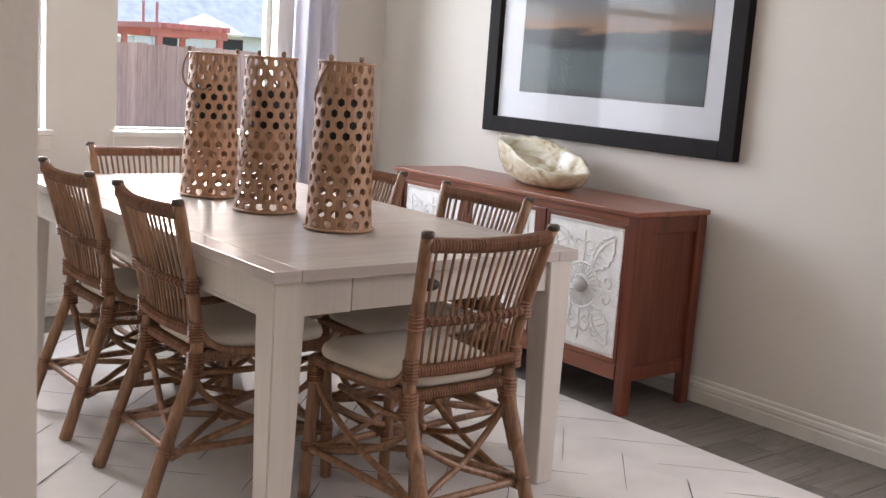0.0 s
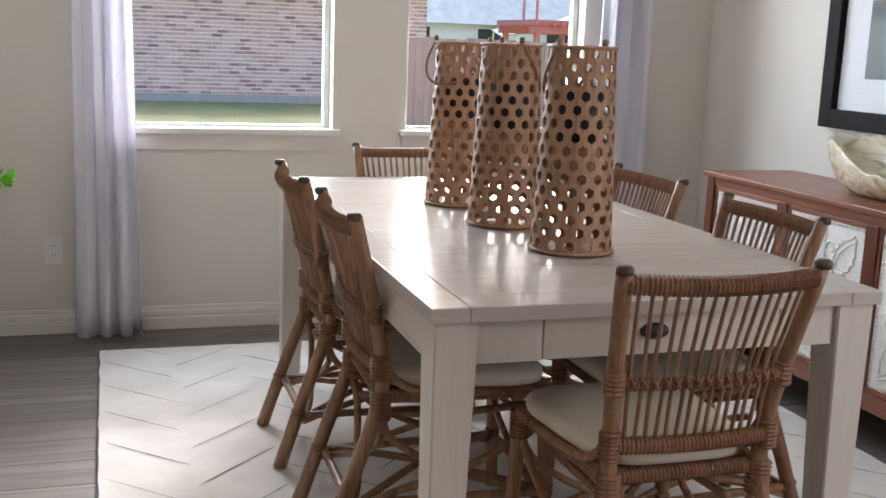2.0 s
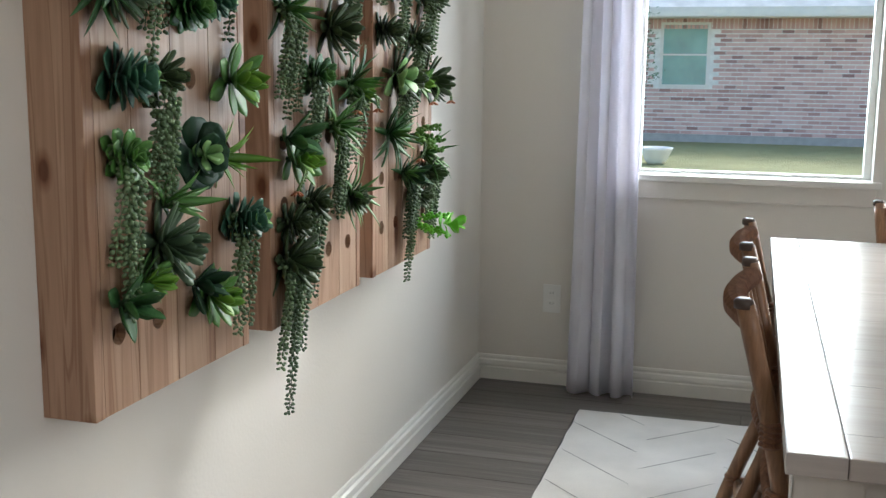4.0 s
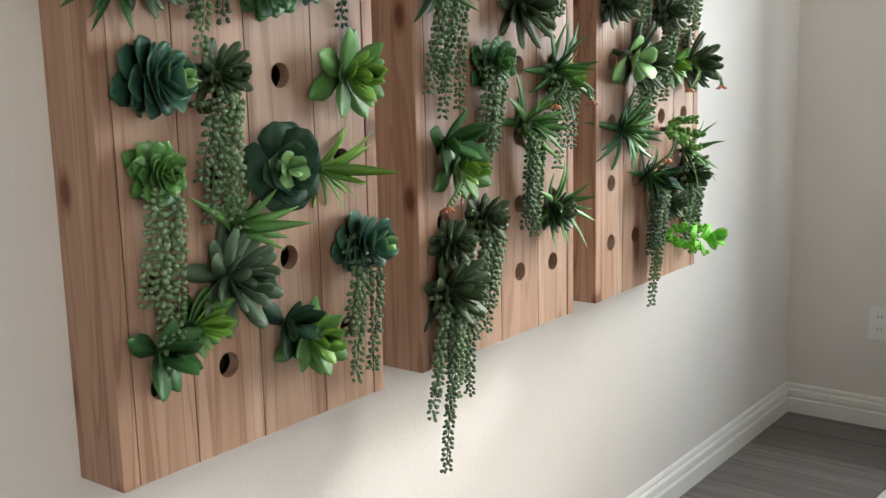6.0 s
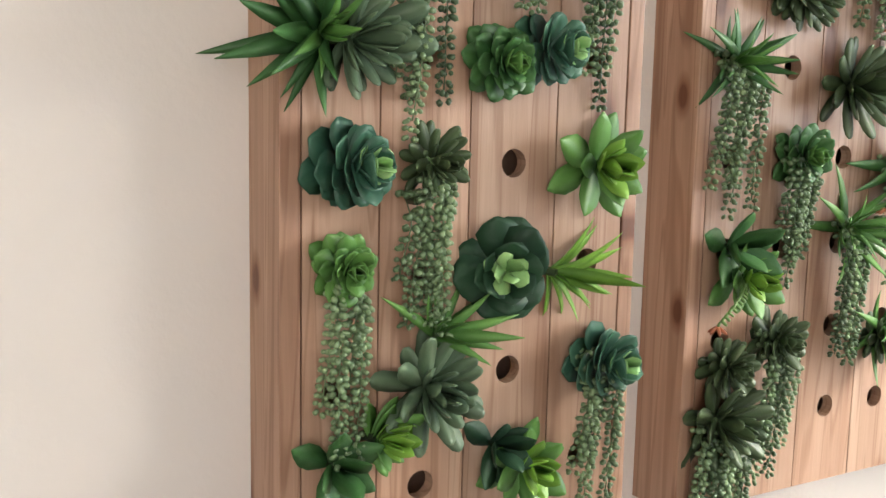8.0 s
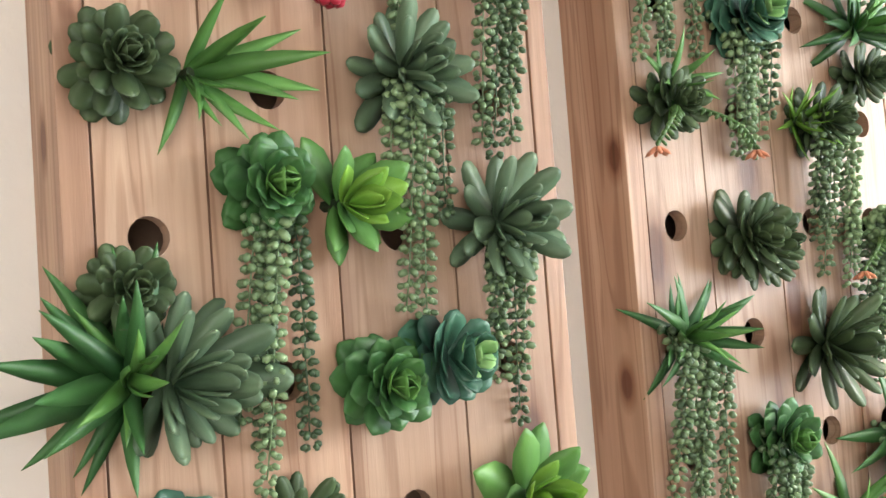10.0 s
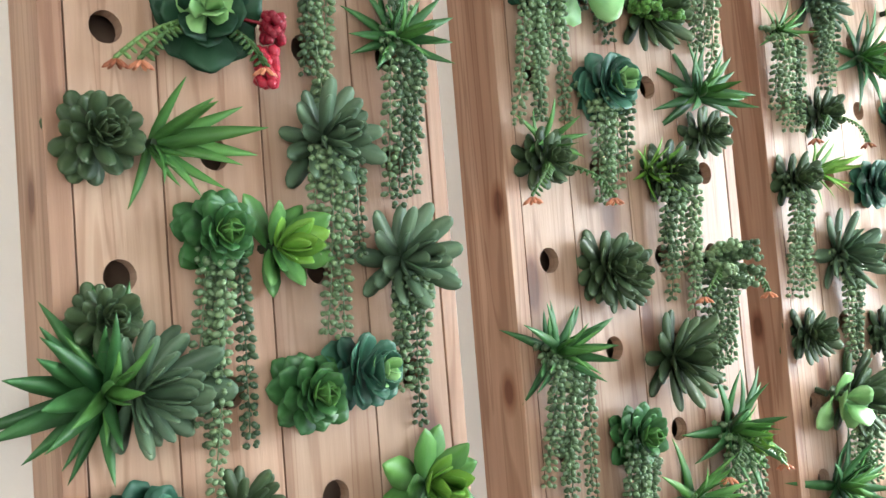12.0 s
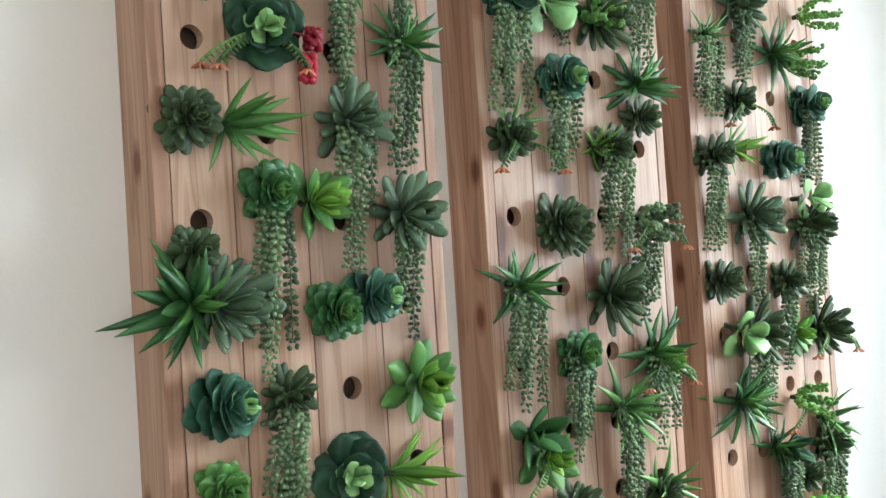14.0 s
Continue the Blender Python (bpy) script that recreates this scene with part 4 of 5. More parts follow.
def strand_mesh(length, variant):
    """A string of beads hanging along +x from the origin (z points away from the panel)."""
    key = (round(length, 2), variant)
    if key in strand_cache:
        return strand_cache[key]
    rnd = random.Random(variant * 71 + int(length * 100))
    bm = bmesh.new()
    n = max(6, int(length / 0.0100))
    y = 0.0
    pts = []
    for i in range(n):
        s = i / (n - 1)
        y += rnd.uniform(-0.0009, 0.0009)
        down = length * s
        out = 0.030 * min(1, s * 6) - 0.022 * s
        c = Vector((down - 0.012 * (1 - min(1, s * 8)), y, out))
        pts.append(c)
        for k in range(4):
            a = (i % 2) * 0.78 + k * 1.57 + rnd.uniform(-0.35, 0.35)
            q = Vector((rnd.uniform(-0.002, 0.002), math.cos(a) * 0.0078, math.sin(a) * 0.0078))
            bead(bm, c + q, rnd.uniform(0.0040, 0.0056) * (1 - 0.25 * s), rnd.uniform(1.0, 1.6), (rnd.uniform(0.1, 0.9), math.cos(a), math.sin(a)))
    tube(pts[::3] if len(pts) > 8 else pts, 0.0009, 4, 1, bm)
    strand_cache[key] = mesh_of("strand", bm, L_BEAD, True)
    return strand_cache[key]


LABELS = {
    "rosette": "green artificial rosette succulent set in the wooden panel",
    "darkrose": "large dark green rosette succulent with pale centre",
    "blue": "blue-green cupped rosette succulent set in the panel",
    "aloe": "spiky green aloe-like succulent set in the panel",
    "spider": "thin-leaved bright green spiky succulent in the panel",
    "agave": "grey-green finger-leaved succulent set in the panel",
    "dagave": "dark finger-leaved succulent set in the wooden panel",
    "dome": "dark olive domed succulent with small dense leaves",
    "lime": "lime-green open succulent set in the wooden panel",
    "few": "dark green long-leaved succulent set in the panel",
    "pale": "pale green round-leaved succulent set in the panel",
    "sprig": "bright green beaded succulent sprig in the panel",
    "beads": "green beaded bush succulent hanging from the panel",
    "neon": "bright lime round-leaved sprig at the panel's foot",
    "pearl": "trailing string-of-pearls succulent hanging down the panel",
}
plant_count = [0]


def plant(kind, y, z, size=1.0, trail=0, length=0.15, lean=(0, 0), chain=0, bloom=False, mat=None, fan=None, drop=1.0):
    """One succulent: its leaves stand round an axis that points out of the panel; local +x hangs down."""
    plant_count[0] += 1
    size *= 1.05 if y < -2.2 else 1.13
    trail = (trail if y > -2.2 else max(3, trail - 2)) if trail else 0
    rnd = random.Random(plant_count[0] * 13)
    t = thing("succulent", pose(P_X, y, z, 0, 90, 0) @ pose(0, 0, 0, lean[0], lean[1], 0), LABELS[kind] + (" with trailing strands" if trail and kind != "pearl" else ""), "succulent", "succulents in the wooden panels")
    part("stem", tube([(0, 0, -0.03), (0, 0, 0.0), (0, 0, 0.022)], 0.006, 6, 1), L_OLIVE, t)

    def leaves(n, shape, material, length, tilt0, tilt1, width=1.0, base=0.012, rise=0.02, phase=0.0):
        me = leaf_data(shape, material)
        kinds = [leaf_data(s, material) for s in ("spike", "spike_bent", "spike_up")] if shape == "spike" else [me]
        for i in range(n):
            k = i / max(1, n - 1)
            az = phase + i * 137.5 + rnd.uniform(-9, 9)
            if fan:
                az = fan[0] + fan[1] * ((i * 0.618 + phase / 360) % 1.0 - 0.5) + rnd.uniform(-6, 6)
            tilt = tilt0 + (tilt1 - tilt0) * k + rnd.uniform(-5, 5)
            s = length * rnd.uniform(0.88, 1.1) * size
            if fan:
                s *= 1.08 - 0.38 * max(0.0, math.cos(math.radians(az))) - 0.28 * max(0.0, -math.cos(math.radians(az)))
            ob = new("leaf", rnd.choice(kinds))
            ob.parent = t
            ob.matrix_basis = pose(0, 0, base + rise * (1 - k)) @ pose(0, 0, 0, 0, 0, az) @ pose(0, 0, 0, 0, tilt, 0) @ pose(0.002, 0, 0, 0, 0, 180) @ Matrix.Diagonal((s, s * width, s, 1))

    if kind == "rosette":
        leaves(9, "spoon", mat or L_LIME_MID, 0.030, 8, 42, 1.0, 0.034, 0.010)
        leaves(14, "petal", mat or L_MID, 0.042, 40, 66, 1.0, 0.024, 0.012)
        leaves(22, "petal", mat or L_MID, 0.051, 66, 98, 0.95, 0.010, 0.014)
    elif kind == "darkrose":
        leaves(8, "petal", L_PALE, 0.033, 22, 78, 1.15, 0.046, 0.010)
        leaves(8, "petal", L_DARK, 0.048, 46, 64, 1.3, 0.034, 0.006, 40)
        leaves(10, "petal", L_DARK, 0.066, 68, 90, 1.35, 0.018, 0.012)
    elif kind == "blue":
        leaves(8, "petal", L_PALE, 0.034, 15, 62, 1.15, 0.050, 0.008)
        leaves(9, "spoon", L_BLUE, 0.044, 30, 52, 1.2, 0.036, 0.010)
        leaves(11, "petal", L_BLUE, 0.056, 54, 76, 1.25, 0.022, 0.012)
        leaves(12, "round", L_BLUE, 0.055, 78, 104, 0.95, 0.006, 0.014)
    elif kind == "aloe":
        leaves(9, "spike", mat or L_LIME_MID, 0.080, 12, 42, 1.0, 0.015, 0.01)
        leaves(9, "spike", mat or L_MID, 0.102, 42, 66, 1.0, 0.012, 0.01, 50)
        leaves(10, "spike", mat or L_MID, 0.112, 62, 80, 0.95, 0.006, 0.01, 20)
    elif kind == "spider":
        leaves(14, "spike", mat or L_LIME_MID, 0.105, 22, 78, 0.9, 0.01, 0.01)
    elif kind in ("agave", "dagave"):
        g = mat or (L_GREY if kind == "agave" else L_OLIVE)
        leaves(14, "finger", g, 0.058, 8, 52, 1.0, 0.02, 0.01)
        leaves(20, "finger", g, 0.072, 55, 98, 1.0, 0.006, 0.014)
    elif kind == "dome":
        leaves(22, "finger", mat or L_OLIVE, 0.032, 6, 56, 1.5, 0.030, 0.012)
        leaves(32, "finger", mat or L_OLIVE, 0.047, 54, 112, 1.4, 0.006, 0.026)
    elif kind == "lime":
        leaves(10, "oval", L_LIME, 0.056, 10, 56, 0.95, 0.026, 0.012)
        leaves(11, "oval", L_LIME_MID, 0.074, 58, 94, 0.98, 0.012, 0.014)
    elif kind == "few":
        leaves(9, "oval", mat or L_DARK, 0.080, 25, 88, 0.95, 0.012, 0.014)
    elif kind == "pale":
        leaves(6, "round", L_PALE, 0.060, 25, 85, 1.05, 0.035, 0.02)
    elif kind in ("sprig", "beads", "neon"):
        n = {"sprig": 4, "beads": 7, "neon": 3}[kind]
        for i in range(n):
            bm = bmesh.new()
            a = i * 2.4 + rnd.uniform(0, 0.8)
            side = Vector((math.cos(a), math.sin(a), 0)) * 0.035 * size
            tip = side + Vector((0.01, 0, (0.085 if kind != "neon" else 0.11) * size))
            pts = [Vector((0, 0, 0.01)), tip * 0.5 + side * 0.2, tip]
            tube(pts, 0.0016, 5, 3, bm)
            for p in smooth_path(pts, 7)[3:]:
                for _ in range(4):
                    q = Vector((rnd.uniform(-1, 1), rnd.uniform(-1, 1), rnd.uniform(-1, 1))).normalized()
                    bead(bm, p + q * 0.008, rnd.uniform(0.004, 0.0065), 1.0)
            part("sprig", bm, {"sprig": L_SPRIG, "beads": L_BEAD, "neon": L_NEON}[kind], t, smooth=True)
        if kind == "neon":
            leaves(9, "round", L_NEON, 0.046, 15, 100, 1.0, 0.10, 0.03)
    for i in range(trail):
        st = new("strand", strand_mesh(length * (drop if i == 2 and drop > 1 else rnd.uniform(0.62, 1.12)), i % 4))
        st.parent = t
        st.matrix_basis = pose(0, 0, 0, -lean[0], -lean[1], 0) @ pose(rnd.uniform(-0.002, 0.01), (i - (trail - 1) / 2) * 0.013 + rnd.uniform(-0.004, 0.004), rnd.uniform(0.002, 0.02), rnd.uniform(-4, 4), 0, rnd.uniform(-7, 7))
    for i in range(chain):
        bm = bmesh.new()
        sd = (1 if i % 2 else -1) * rnd.uniform(0.55, 0.95)
        pts = [Vector((0, 0, 0.02)), Vector((0.012, 0.03 * sd, 0.05)), Vector((0.030, 0.070 * sd, 0.065)), Vector((0.058, 0.105 * sd, 0.062))]
        tube(pts, 0.0020, 5, 4, bm)
        path = smooth_path(pts, 5)
        for p in path[2:-1]:
            for s in (-1, 1):
                bead(bm, p + Vector((0.003, 0.005 * s, 0.001)), rnd.uniform(0.0022, 0.0030), 2.4, (0.6, 0.7 * s, rnd.uniform(-0.2, 0.4)))
        ch = part("chain_stem", bm, L_CHAIN, t, smooth=True)
        bm = bmesh.new()
        for j in range(6):
            a = j * 1.05
            bead(bm, path[-1] + Vector((0.006, 0.007 * math.cos(a), 0.007 * math.sin(a))), 0.0030, 3.2, (0.7, math.cos(a), math.sin(a)))
        part("flower_tip", bm, L_ORANGE, ch, "small orange flower tip", True)
    if bloom:
        for dy, dx, n in ((0.075, 0.012, 9), (0.068, 0.05, 12)):
            bm = bmesh.new()
            for j in range(n * 4):
                a = j * 2.4
                bead(bm, Vector((dx + 0.0034 * (j % n) - 0.012, dy + 0.0095 * math.cos(a), 0.05 + 0.0095 * math.sin(a))), 0.0068, 1.0)
            tube([(0, 0, 0.02), (dx * 0.5, dy * 0.6, 0.05), (dx, dy, 0.05)], 0.002, 5, 3, bm)
            tagged(part("bloom", bm, L_RED, t, "crimson beaded bloom", True), kind="stuff")
    return t


L_SPRIG = leaf_mat("sprig_green", (0.09, 0.24, 0.04), (0.22, 0.44, 0.10), tip=0)
L_CHAIN = leaf_mat("chain_green", (0.05, 0.12, 0.03), (0.16, 0.28, 0.08), tip=0)
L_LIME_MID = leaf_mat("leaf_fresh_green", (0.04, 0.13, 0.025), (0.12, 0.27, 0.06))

# first panel, from the top down
plant("pearl", -2.700, 1.955, 1.0, 4, 0.15)
plant("pearl", -2.335, 2.02, 1.0, 4, 0.20)
plant("pearl", -2.47, 2.05, 1.0, 3, 0.12)
plant("darkrose", -2.600, 1.800, 1.0, chain=3, bloom=True, lean=(14, 8))
plant("aloe", -2.458, 1.925, 0.72, 6, 0.21)
plant("aloe", -2.335, 1.800, 0.76, 6, 0.20, fan=(170, 300))
plant("dome", -2.732, 1.655, 1.0)
plant("spider", -2.672, 1.650, 0.95, lean=(-10, 0), fan=(75, 210))
plant("agave", -2.450, 1.665, 0.95, 6, 0.22)
plant("rosette", -2.605, 1.550, 0.92, 6, 0.25)
plant("lime", -2.538, 1.535, 1.0, lean=(-14, 0), fan=(90, 270))
plant("agave", -2.350, 1.515, 1.0, 6, 0.20)
plant("dome", -2.735, 1.465, 0.80)
plant("aloe", -2.735, 1.390, 1.10, fan=(255, 200))
plant("agave", -2.705, 1.385, 1.25, lean=(-20, 0), fan=(90, 290))
plant("rosette", -2.500, 1.365, 0.95, mat=None)
plant("blue", -2.442, 1.385, 0.82, lean=(-22, 0))
plant("lime", -2.345, 1.238, 0.95)
plant("blue", -2.715, 1.245, 0.88, lean=(-26, 0))
plant("dagave", -2.590, 1.245, 0.70, 5, 0.21)
plant("pearl", -2.612, 1.20, 1.0, 3, 0.12)
plant("rosette", -2.708, 1.125, 0.80, 6, 0.24, mat=L_LIME_MID)
plant("darkrose", -2.482, 1.106, 0.95, lean=(20, -6))
plant("spider", -2.410, 1.100, 0.92, lean=(-22, 6), fan=(75, 150), mat=L_LIME)
plant("spider", -2.580, 1.030, 0.85, lean=(0, -10), fan=(140, 220))
plant("dagave", -2.592, 0.968, 1.08, mat=L_GREY)
plant("blue", -2.335, 0.975, 0.86, 6, 0.20, lean=(-16, 0))
plant("few", -2.720, 0.890, 0.76, mat=L_MID)
plant("lime", -2.672, 0.915, 0.85, lean=(-20, 0), fan=(100, 220))
plant("few", -2.492, 0.880, 0.72)
plant("lime", -2.450, 0.850, 0.86)
# second panel
plant("blue", -2.085, 1.915, 0.80, 6, 0.19)
plant("pale", -2.010, 1.905, 1.05)
plant("pearl", -1.950, 2.03, 1.0, 5, 0.17)
plant("dagave", -1.835, 1.895, 0.95)
plant("sprig", -1.865, 1.905, 0.85)
plant("agave", -1.712, 2.000, 0.95, 4, 0.17, mat=L_OLIVE)
plant("aloe", -1.730, 1.770, 0.85, fan=(180, 250))
plant("dome", -1.730, 1.705, 0.80)
plant("blue", -1.962, 1.765, 0.82, 6, 0.19)
plant("dome", -2.095, 1.650, 0.85, chain=2)
plant("spider", -2.09, 1.675, 0.55)
plant("dome", -1.825, 1.640, 0.95, 6, 0.20)
plant("spider", -1.865, 1.640, 0.48, mat=L_LIME)
plant("dome", -1.985, 1.495, 1.05)
plant("dagave", -1.955, 1.480, 0.7)
plant("beads", -1.735, 1.500, 0.85, 5, 0.19, chain=2)
plant("aloe", -2.098, 1.380, 0.78, 6, 0.21, fan=(170, 290))
plant("dagave", -1.845, 1.352, 1.0)
plant("rosette", -1.958, 1.247, 0.85, 6, 0.18)
plant("aloe", -1.725, 1.225, 0.85, 5, 0.17, chain=2)
plant("lime", -1.70, 1.205, 0.6)
plant("aloe", -1.835, 1.130, 0.78, 5, 0.20, mat=L_LIME_MID)
plant("few", -2.092, 1.115, 0.85, mat=L_MID)
plant("lime", -2.065, 1.070, 0.80, chain=1)
plant("dome", -1.985, 0.968, 0.95, 5, 0.20)
plant("spider", -1.735, 0.960, 0.82)
plant("dome", -1.735, 0.945, 0.8)
plant("dome", -2.085, 0.935, 0.85)
plant("dagave", -2.090, 0.852, 1.0, 7, 0.20, drop=1.6)
# third panel
plant("agave", -1.350, 1.985, 0.95, 5, 0.18)
plant("sprig", -1.090, 1.985, 1.0)
plant("spider", -1.480, 1.905, 0.5, 5, 0.20)
plant("aloe", -1.215, 1.880, 0.80)
plant("sprig", -1.160, 1.870, 0.95)
plant("dome", -1.385, 1.760, 0.85, chain=2)
plant("blue", -1.100, 1.765, 0.80, 5, 0.18)
plant("dome", -1.490, 1.635, 0.95, 5, 0.22)
plant("spider", -1.425, 1.650, 0.75, lean=(-18, 0), fan=(95, 200), mat=L_LIME)
plant("blue", -1.235, 1.630, 0.80)
plant("agave", -1.350, 1.500, 1.0, 5, 0.19)
plant("pale", -1.155, 1.540, 0.75)
plant("dagave", -1.120, 1.480, 1.0, 6, 0.19)
plant("dome", -1.490, 1.362, 0.95)
plant("dome", -1.240, 1.350, 0.95, 5, 0.17)
plant("pale", -1.455, 1.262, 0.88, lean=(0, 18))
plant("dagave", -1.365, 1.240, 1.05, 5, 0.18)
plant("lime", -1.225, 1.225, 0.72)
plant("dagave", -1.095, 1.230, 1.0, chain=2)
plant("aloe", -1.440, 1.092, 0.85)
plant("sprig", -1.215, 1.075, 0.9, chain=1)
plant("spider", -1.110, 1.015, 0.85)
plant("few", -1.285, 0.965, 0.75, 5, 0.24, drop=1.25)
plant("aloe", -1.315, 0.975, 0.62)
plant("dagave", -1.105, 0.955, 0.85, 6, 0.20)
plant("dome", -1.215, 0.90, 0.85)
plant("neon", -1.225, 0.822, 0.9)


# ---- outside ----
OUT_Z = -0.05


def grass_mat():
    m, nt, b = node_mat("lawn_grass")
    v = coords(nt)
    c = ramp(nt, noise_tex(nt, v, 0.5, 6, 0.7), (0.3, (0.33, 0.33, 0.15)), (0.7, (0.47, 0.46, 0.23)))
    c = mixed(nt, c, ramp(nt, noise_tex(nt, v, 40, 4), (0.3, (0.55, 0.55, 0.5)), (0.7, (1, 1, 1))), 0.8, "MULTIPLY")
    nt.links.new(c, b.inputs["Base Color"])
    b.inputs["Roughness"].default_value = 0.9
    bump(nt, b, noise_tex(nt, v, 60, 4), 0.8, 0.05)
    return m


bm = bmesh.new()
bmesh.ops.create_grid(bm, x_segments=8, y_segments=8, size=300, matrix=Matrix.Translation((0, 0, OUT_Z)))
tagged(part("ground", bm, grass_mat()), "short green lawn reaching to the distance", "ground", kind="structure")

# outdoor colours are lightened, the haze over the view is put into them
M_BRICKJOINT = plain("mortar", (0.87, 0.85, 0.83), 0.9)
M_ROOF = plain("grey_shingle", (0.70, 0.67, 0.645), 0.9, var=0.15, scale=3, grain=30, bumpy=0.5)
M_SIDING = plain("white_siding", (0.76, 0.76, 0.76), 0.6, var=0.04)
M_FASCIA = plain("fascia_paint", (0.80, 0.77, 0.74), 0.6, var=0.04)
M_CONC = plain("concrete", (0.42, 0.41, 0.41), 0.9)
M_TEAL = plain("window_reflecting_teal", (0.22, 0.42, 0.40), 0.12, var=0.2, scale=2)
M_FENCE = wood("fence_board", (0.54, 0.33, 0.29), (0.72, 0.48, 0.43), 2, 0.8, 14, 0.25)
M_PERGOLA = plain("red_painted_wood", (0.52, 0.20, 0.17), 0.7)
M_UMB = plain("white_canvas", (0.80, 0.79, 0.77), 0.9, var=0.03)
M_GREENCLOTH = plain("green_canvas", (0.50, 0.70, 0.60), 0.9)


def brick_mat():
    m, nt, b = node_mat("brick_faces")
    g = nt.nodes.new("ShaderNodeNewGeometry")
    c = ramp(nt, g.outputs["Random Per Island"], (0.0, (0.31, 0.175, 0.165)), (0.18, (0.54, 0.33, 0.305)), (0.6, (0.66, 0.43, 0.40)), (1.0, (0.74, 0.52, 0.49)))
    nt.links.new(c, b.inputs["Base Color"])
    b.inputs["Roughness"].default_value = 0.9
    bump(nt, b, noise_tex(nt, coords(nt), 40, 3), 0.4, 0.01)
    return m


def brick_courses(x0, x1, z0, z1, y, skip):
    """Running-bond courses, each brick a block of its own standing proud of the joints."""
    verts, faces = [], []
    h, l, j = 0.060, 0.214, 0.020
    row, z = 0, z0
    rnd = random.Random(5)

    def blk(a, b, c, d, p):
        i = len(verts)
        verts.extend(((a, y - p, c), (b, y - p, c), (b, y - p, d), (a, y - p, d), (a, y, c), (b, y, c), (b, y, d), (a, y, d)))
        faces.extend(((i, i + 1, i + 2, i + 3), (i, i + 4, i + 5, i + 1), (i + 3, i + 2, i + 6, i + 7), (i, i + 3, i + 7, i + 4), (i + 1, i + 5, i + 6, i + 2)))
    while z + h < z1 - 0.2:
        x = x0 - (0.11 if row % 2 else 0)
        while x < x1:
            a, b = max(x, x0), min(x + l, x1)
            if b - a > 0.03 and not (skip[0] < b and a < skip[1] and skip[2] < z + h and z < skip[3]):
                blk(a, b, z, z + h, 0.006 + rnd.uniform(-0.003, 0.003))
            x += l + 0.008
        z += h + j
        row += 1
    x = x0
    while x < x1:
        blk(x, min(x + 0.067, x1), z, z1, 0.014)
        x += 0.079
    me = bpy.data.meshes.new("brick_courses")
    me.from_pydata(verts, [], faces)
    me.materials.append(brick_mat())
    return me


def brick_house():
    y, x0, x1, top = 17.0, -9.0, 6.95, 2.30
    t = thing("brick_house", pose(0, 0, 0), "single-storey red-brown brick house with grey roof", "house")
    part("wall", box(x0, x1, y, y + 9, OUT_Z, top), M_BRICKJOINT, t)
    part("foundation", box(x0 - 0.02, x1 + 0.02, y - 0.03, y, OUT_Z, 0.10), M_CONC, t)
    b = new("bricks", brick_courses(x0, x1, 0.105, top, y - 0.001, (-0.80, 0.14, 1.0, 2.23)))
    b.parent = t
    tagged(b, "mixed red and brown brick courses", kind="stuff")
    w = thing("window", pose(0, 0, 0), "", "")
    w.parent = t
    for k in ("label", "category"):
        if k in w:
            del w[k]
    part("pane", box(-0.74, 0.08, y - 0.008, y - 0.002, 1.05, 2.18), M_TEAL, w)
    bm = bmesh.new()
    for a, c, d, e in ((-0.80, -0.74, 1.0, 2.23), (0.08, 0.14, 1.0, 2.23), (-0.74, 0.08, 1.0, 1.05), (-0.74, 0.08, 2.18, 2.23), (-0.74, 0.08, 1.6, 1.635)):
        box(a, c, y - 0.02, y - 0.001, d, e, 0, bm)
    part("window_frame", bm, M_FASCIA, w)
    part("fascia", box(x0 - 0.45, x1 + 0.45, y - 0.5, y - 0.46, top + 0.02, top + 0.19), M_FASCIA, t)
    part("soffit", box(x0 - 0.45, x1 + 0.45, y - 0.46, y + 0.0, top, top + 0.02), M_FASCIA, t)
    bm = bmesh.new()
    v = [bm.verts.new(p) for p in ((x0 - .45, y - .5, top + .19), (x1 + .45, y - .5, top + .19), (x1 + .45, y + 9.5, top + .19), (x0 - .45, y + 9.5, top + .19), (x0 + 4, y + 4.5, top + 2.9), (x1 - 4, y + 4.5, top + 2.9))]
    for f in ((0, 1, 5, 4), (1, 2, 5), (2, 3, 4, 5), (3, 0, 4), (0, 3, 2, 1)):
        bm.faces.new([v[i] for i in f])
    part("roof", bm, M_ROOF, t)


brick_house()


def far_house(x, y, w, d, wall_h, roof_h, label):
    t = thing("house", pose(x, y, OUT_Z), label, "house", "houses behind the fence")
    part("wall", box(-w / 2, w / 2, 0, d, 0, wall_h), M_SIDING, t)
    bm = bmesh.new()
    e = 0.5
    v = [bm.verts.new(p) for p in ((-w / 2 - e, -e, wall_h), (w / 2 + e, -e, wall_h), (w / 2 + e, d + e, wall_h), (-w / 2 - e, d + e, wall_h), (-w * 0.12, d / 2, wall_h + roof_h), (w * 0.12, d / 2, wall_h + roof_h))]
    for f in ((0, 1, 5, 4), (1, 2, 5), (2, 3, 4, 5), (3, 0, 4), (0, 3, 2, 1)):
        bm.faces.new([v[i] for i in f])
    part("roof", bm, M_ROOF, t)
    n = max(2, int(w / 2.2))
    for i in range(n):
        cx = -w / 2 + (i + 0.5) * w / n
        wd = part("window", box(cx - 0.5, cx + 0.5, -0.06, -0.001, wall_h - 0.75, wall_h - 0.08), M_FASCIA, t)
        part("pane", box(cx - 0.42, cx + 0.42, -0.075, -0.061, wall_h - 0.68, wall_h - 0.14), M_DARK, wd)
    return t


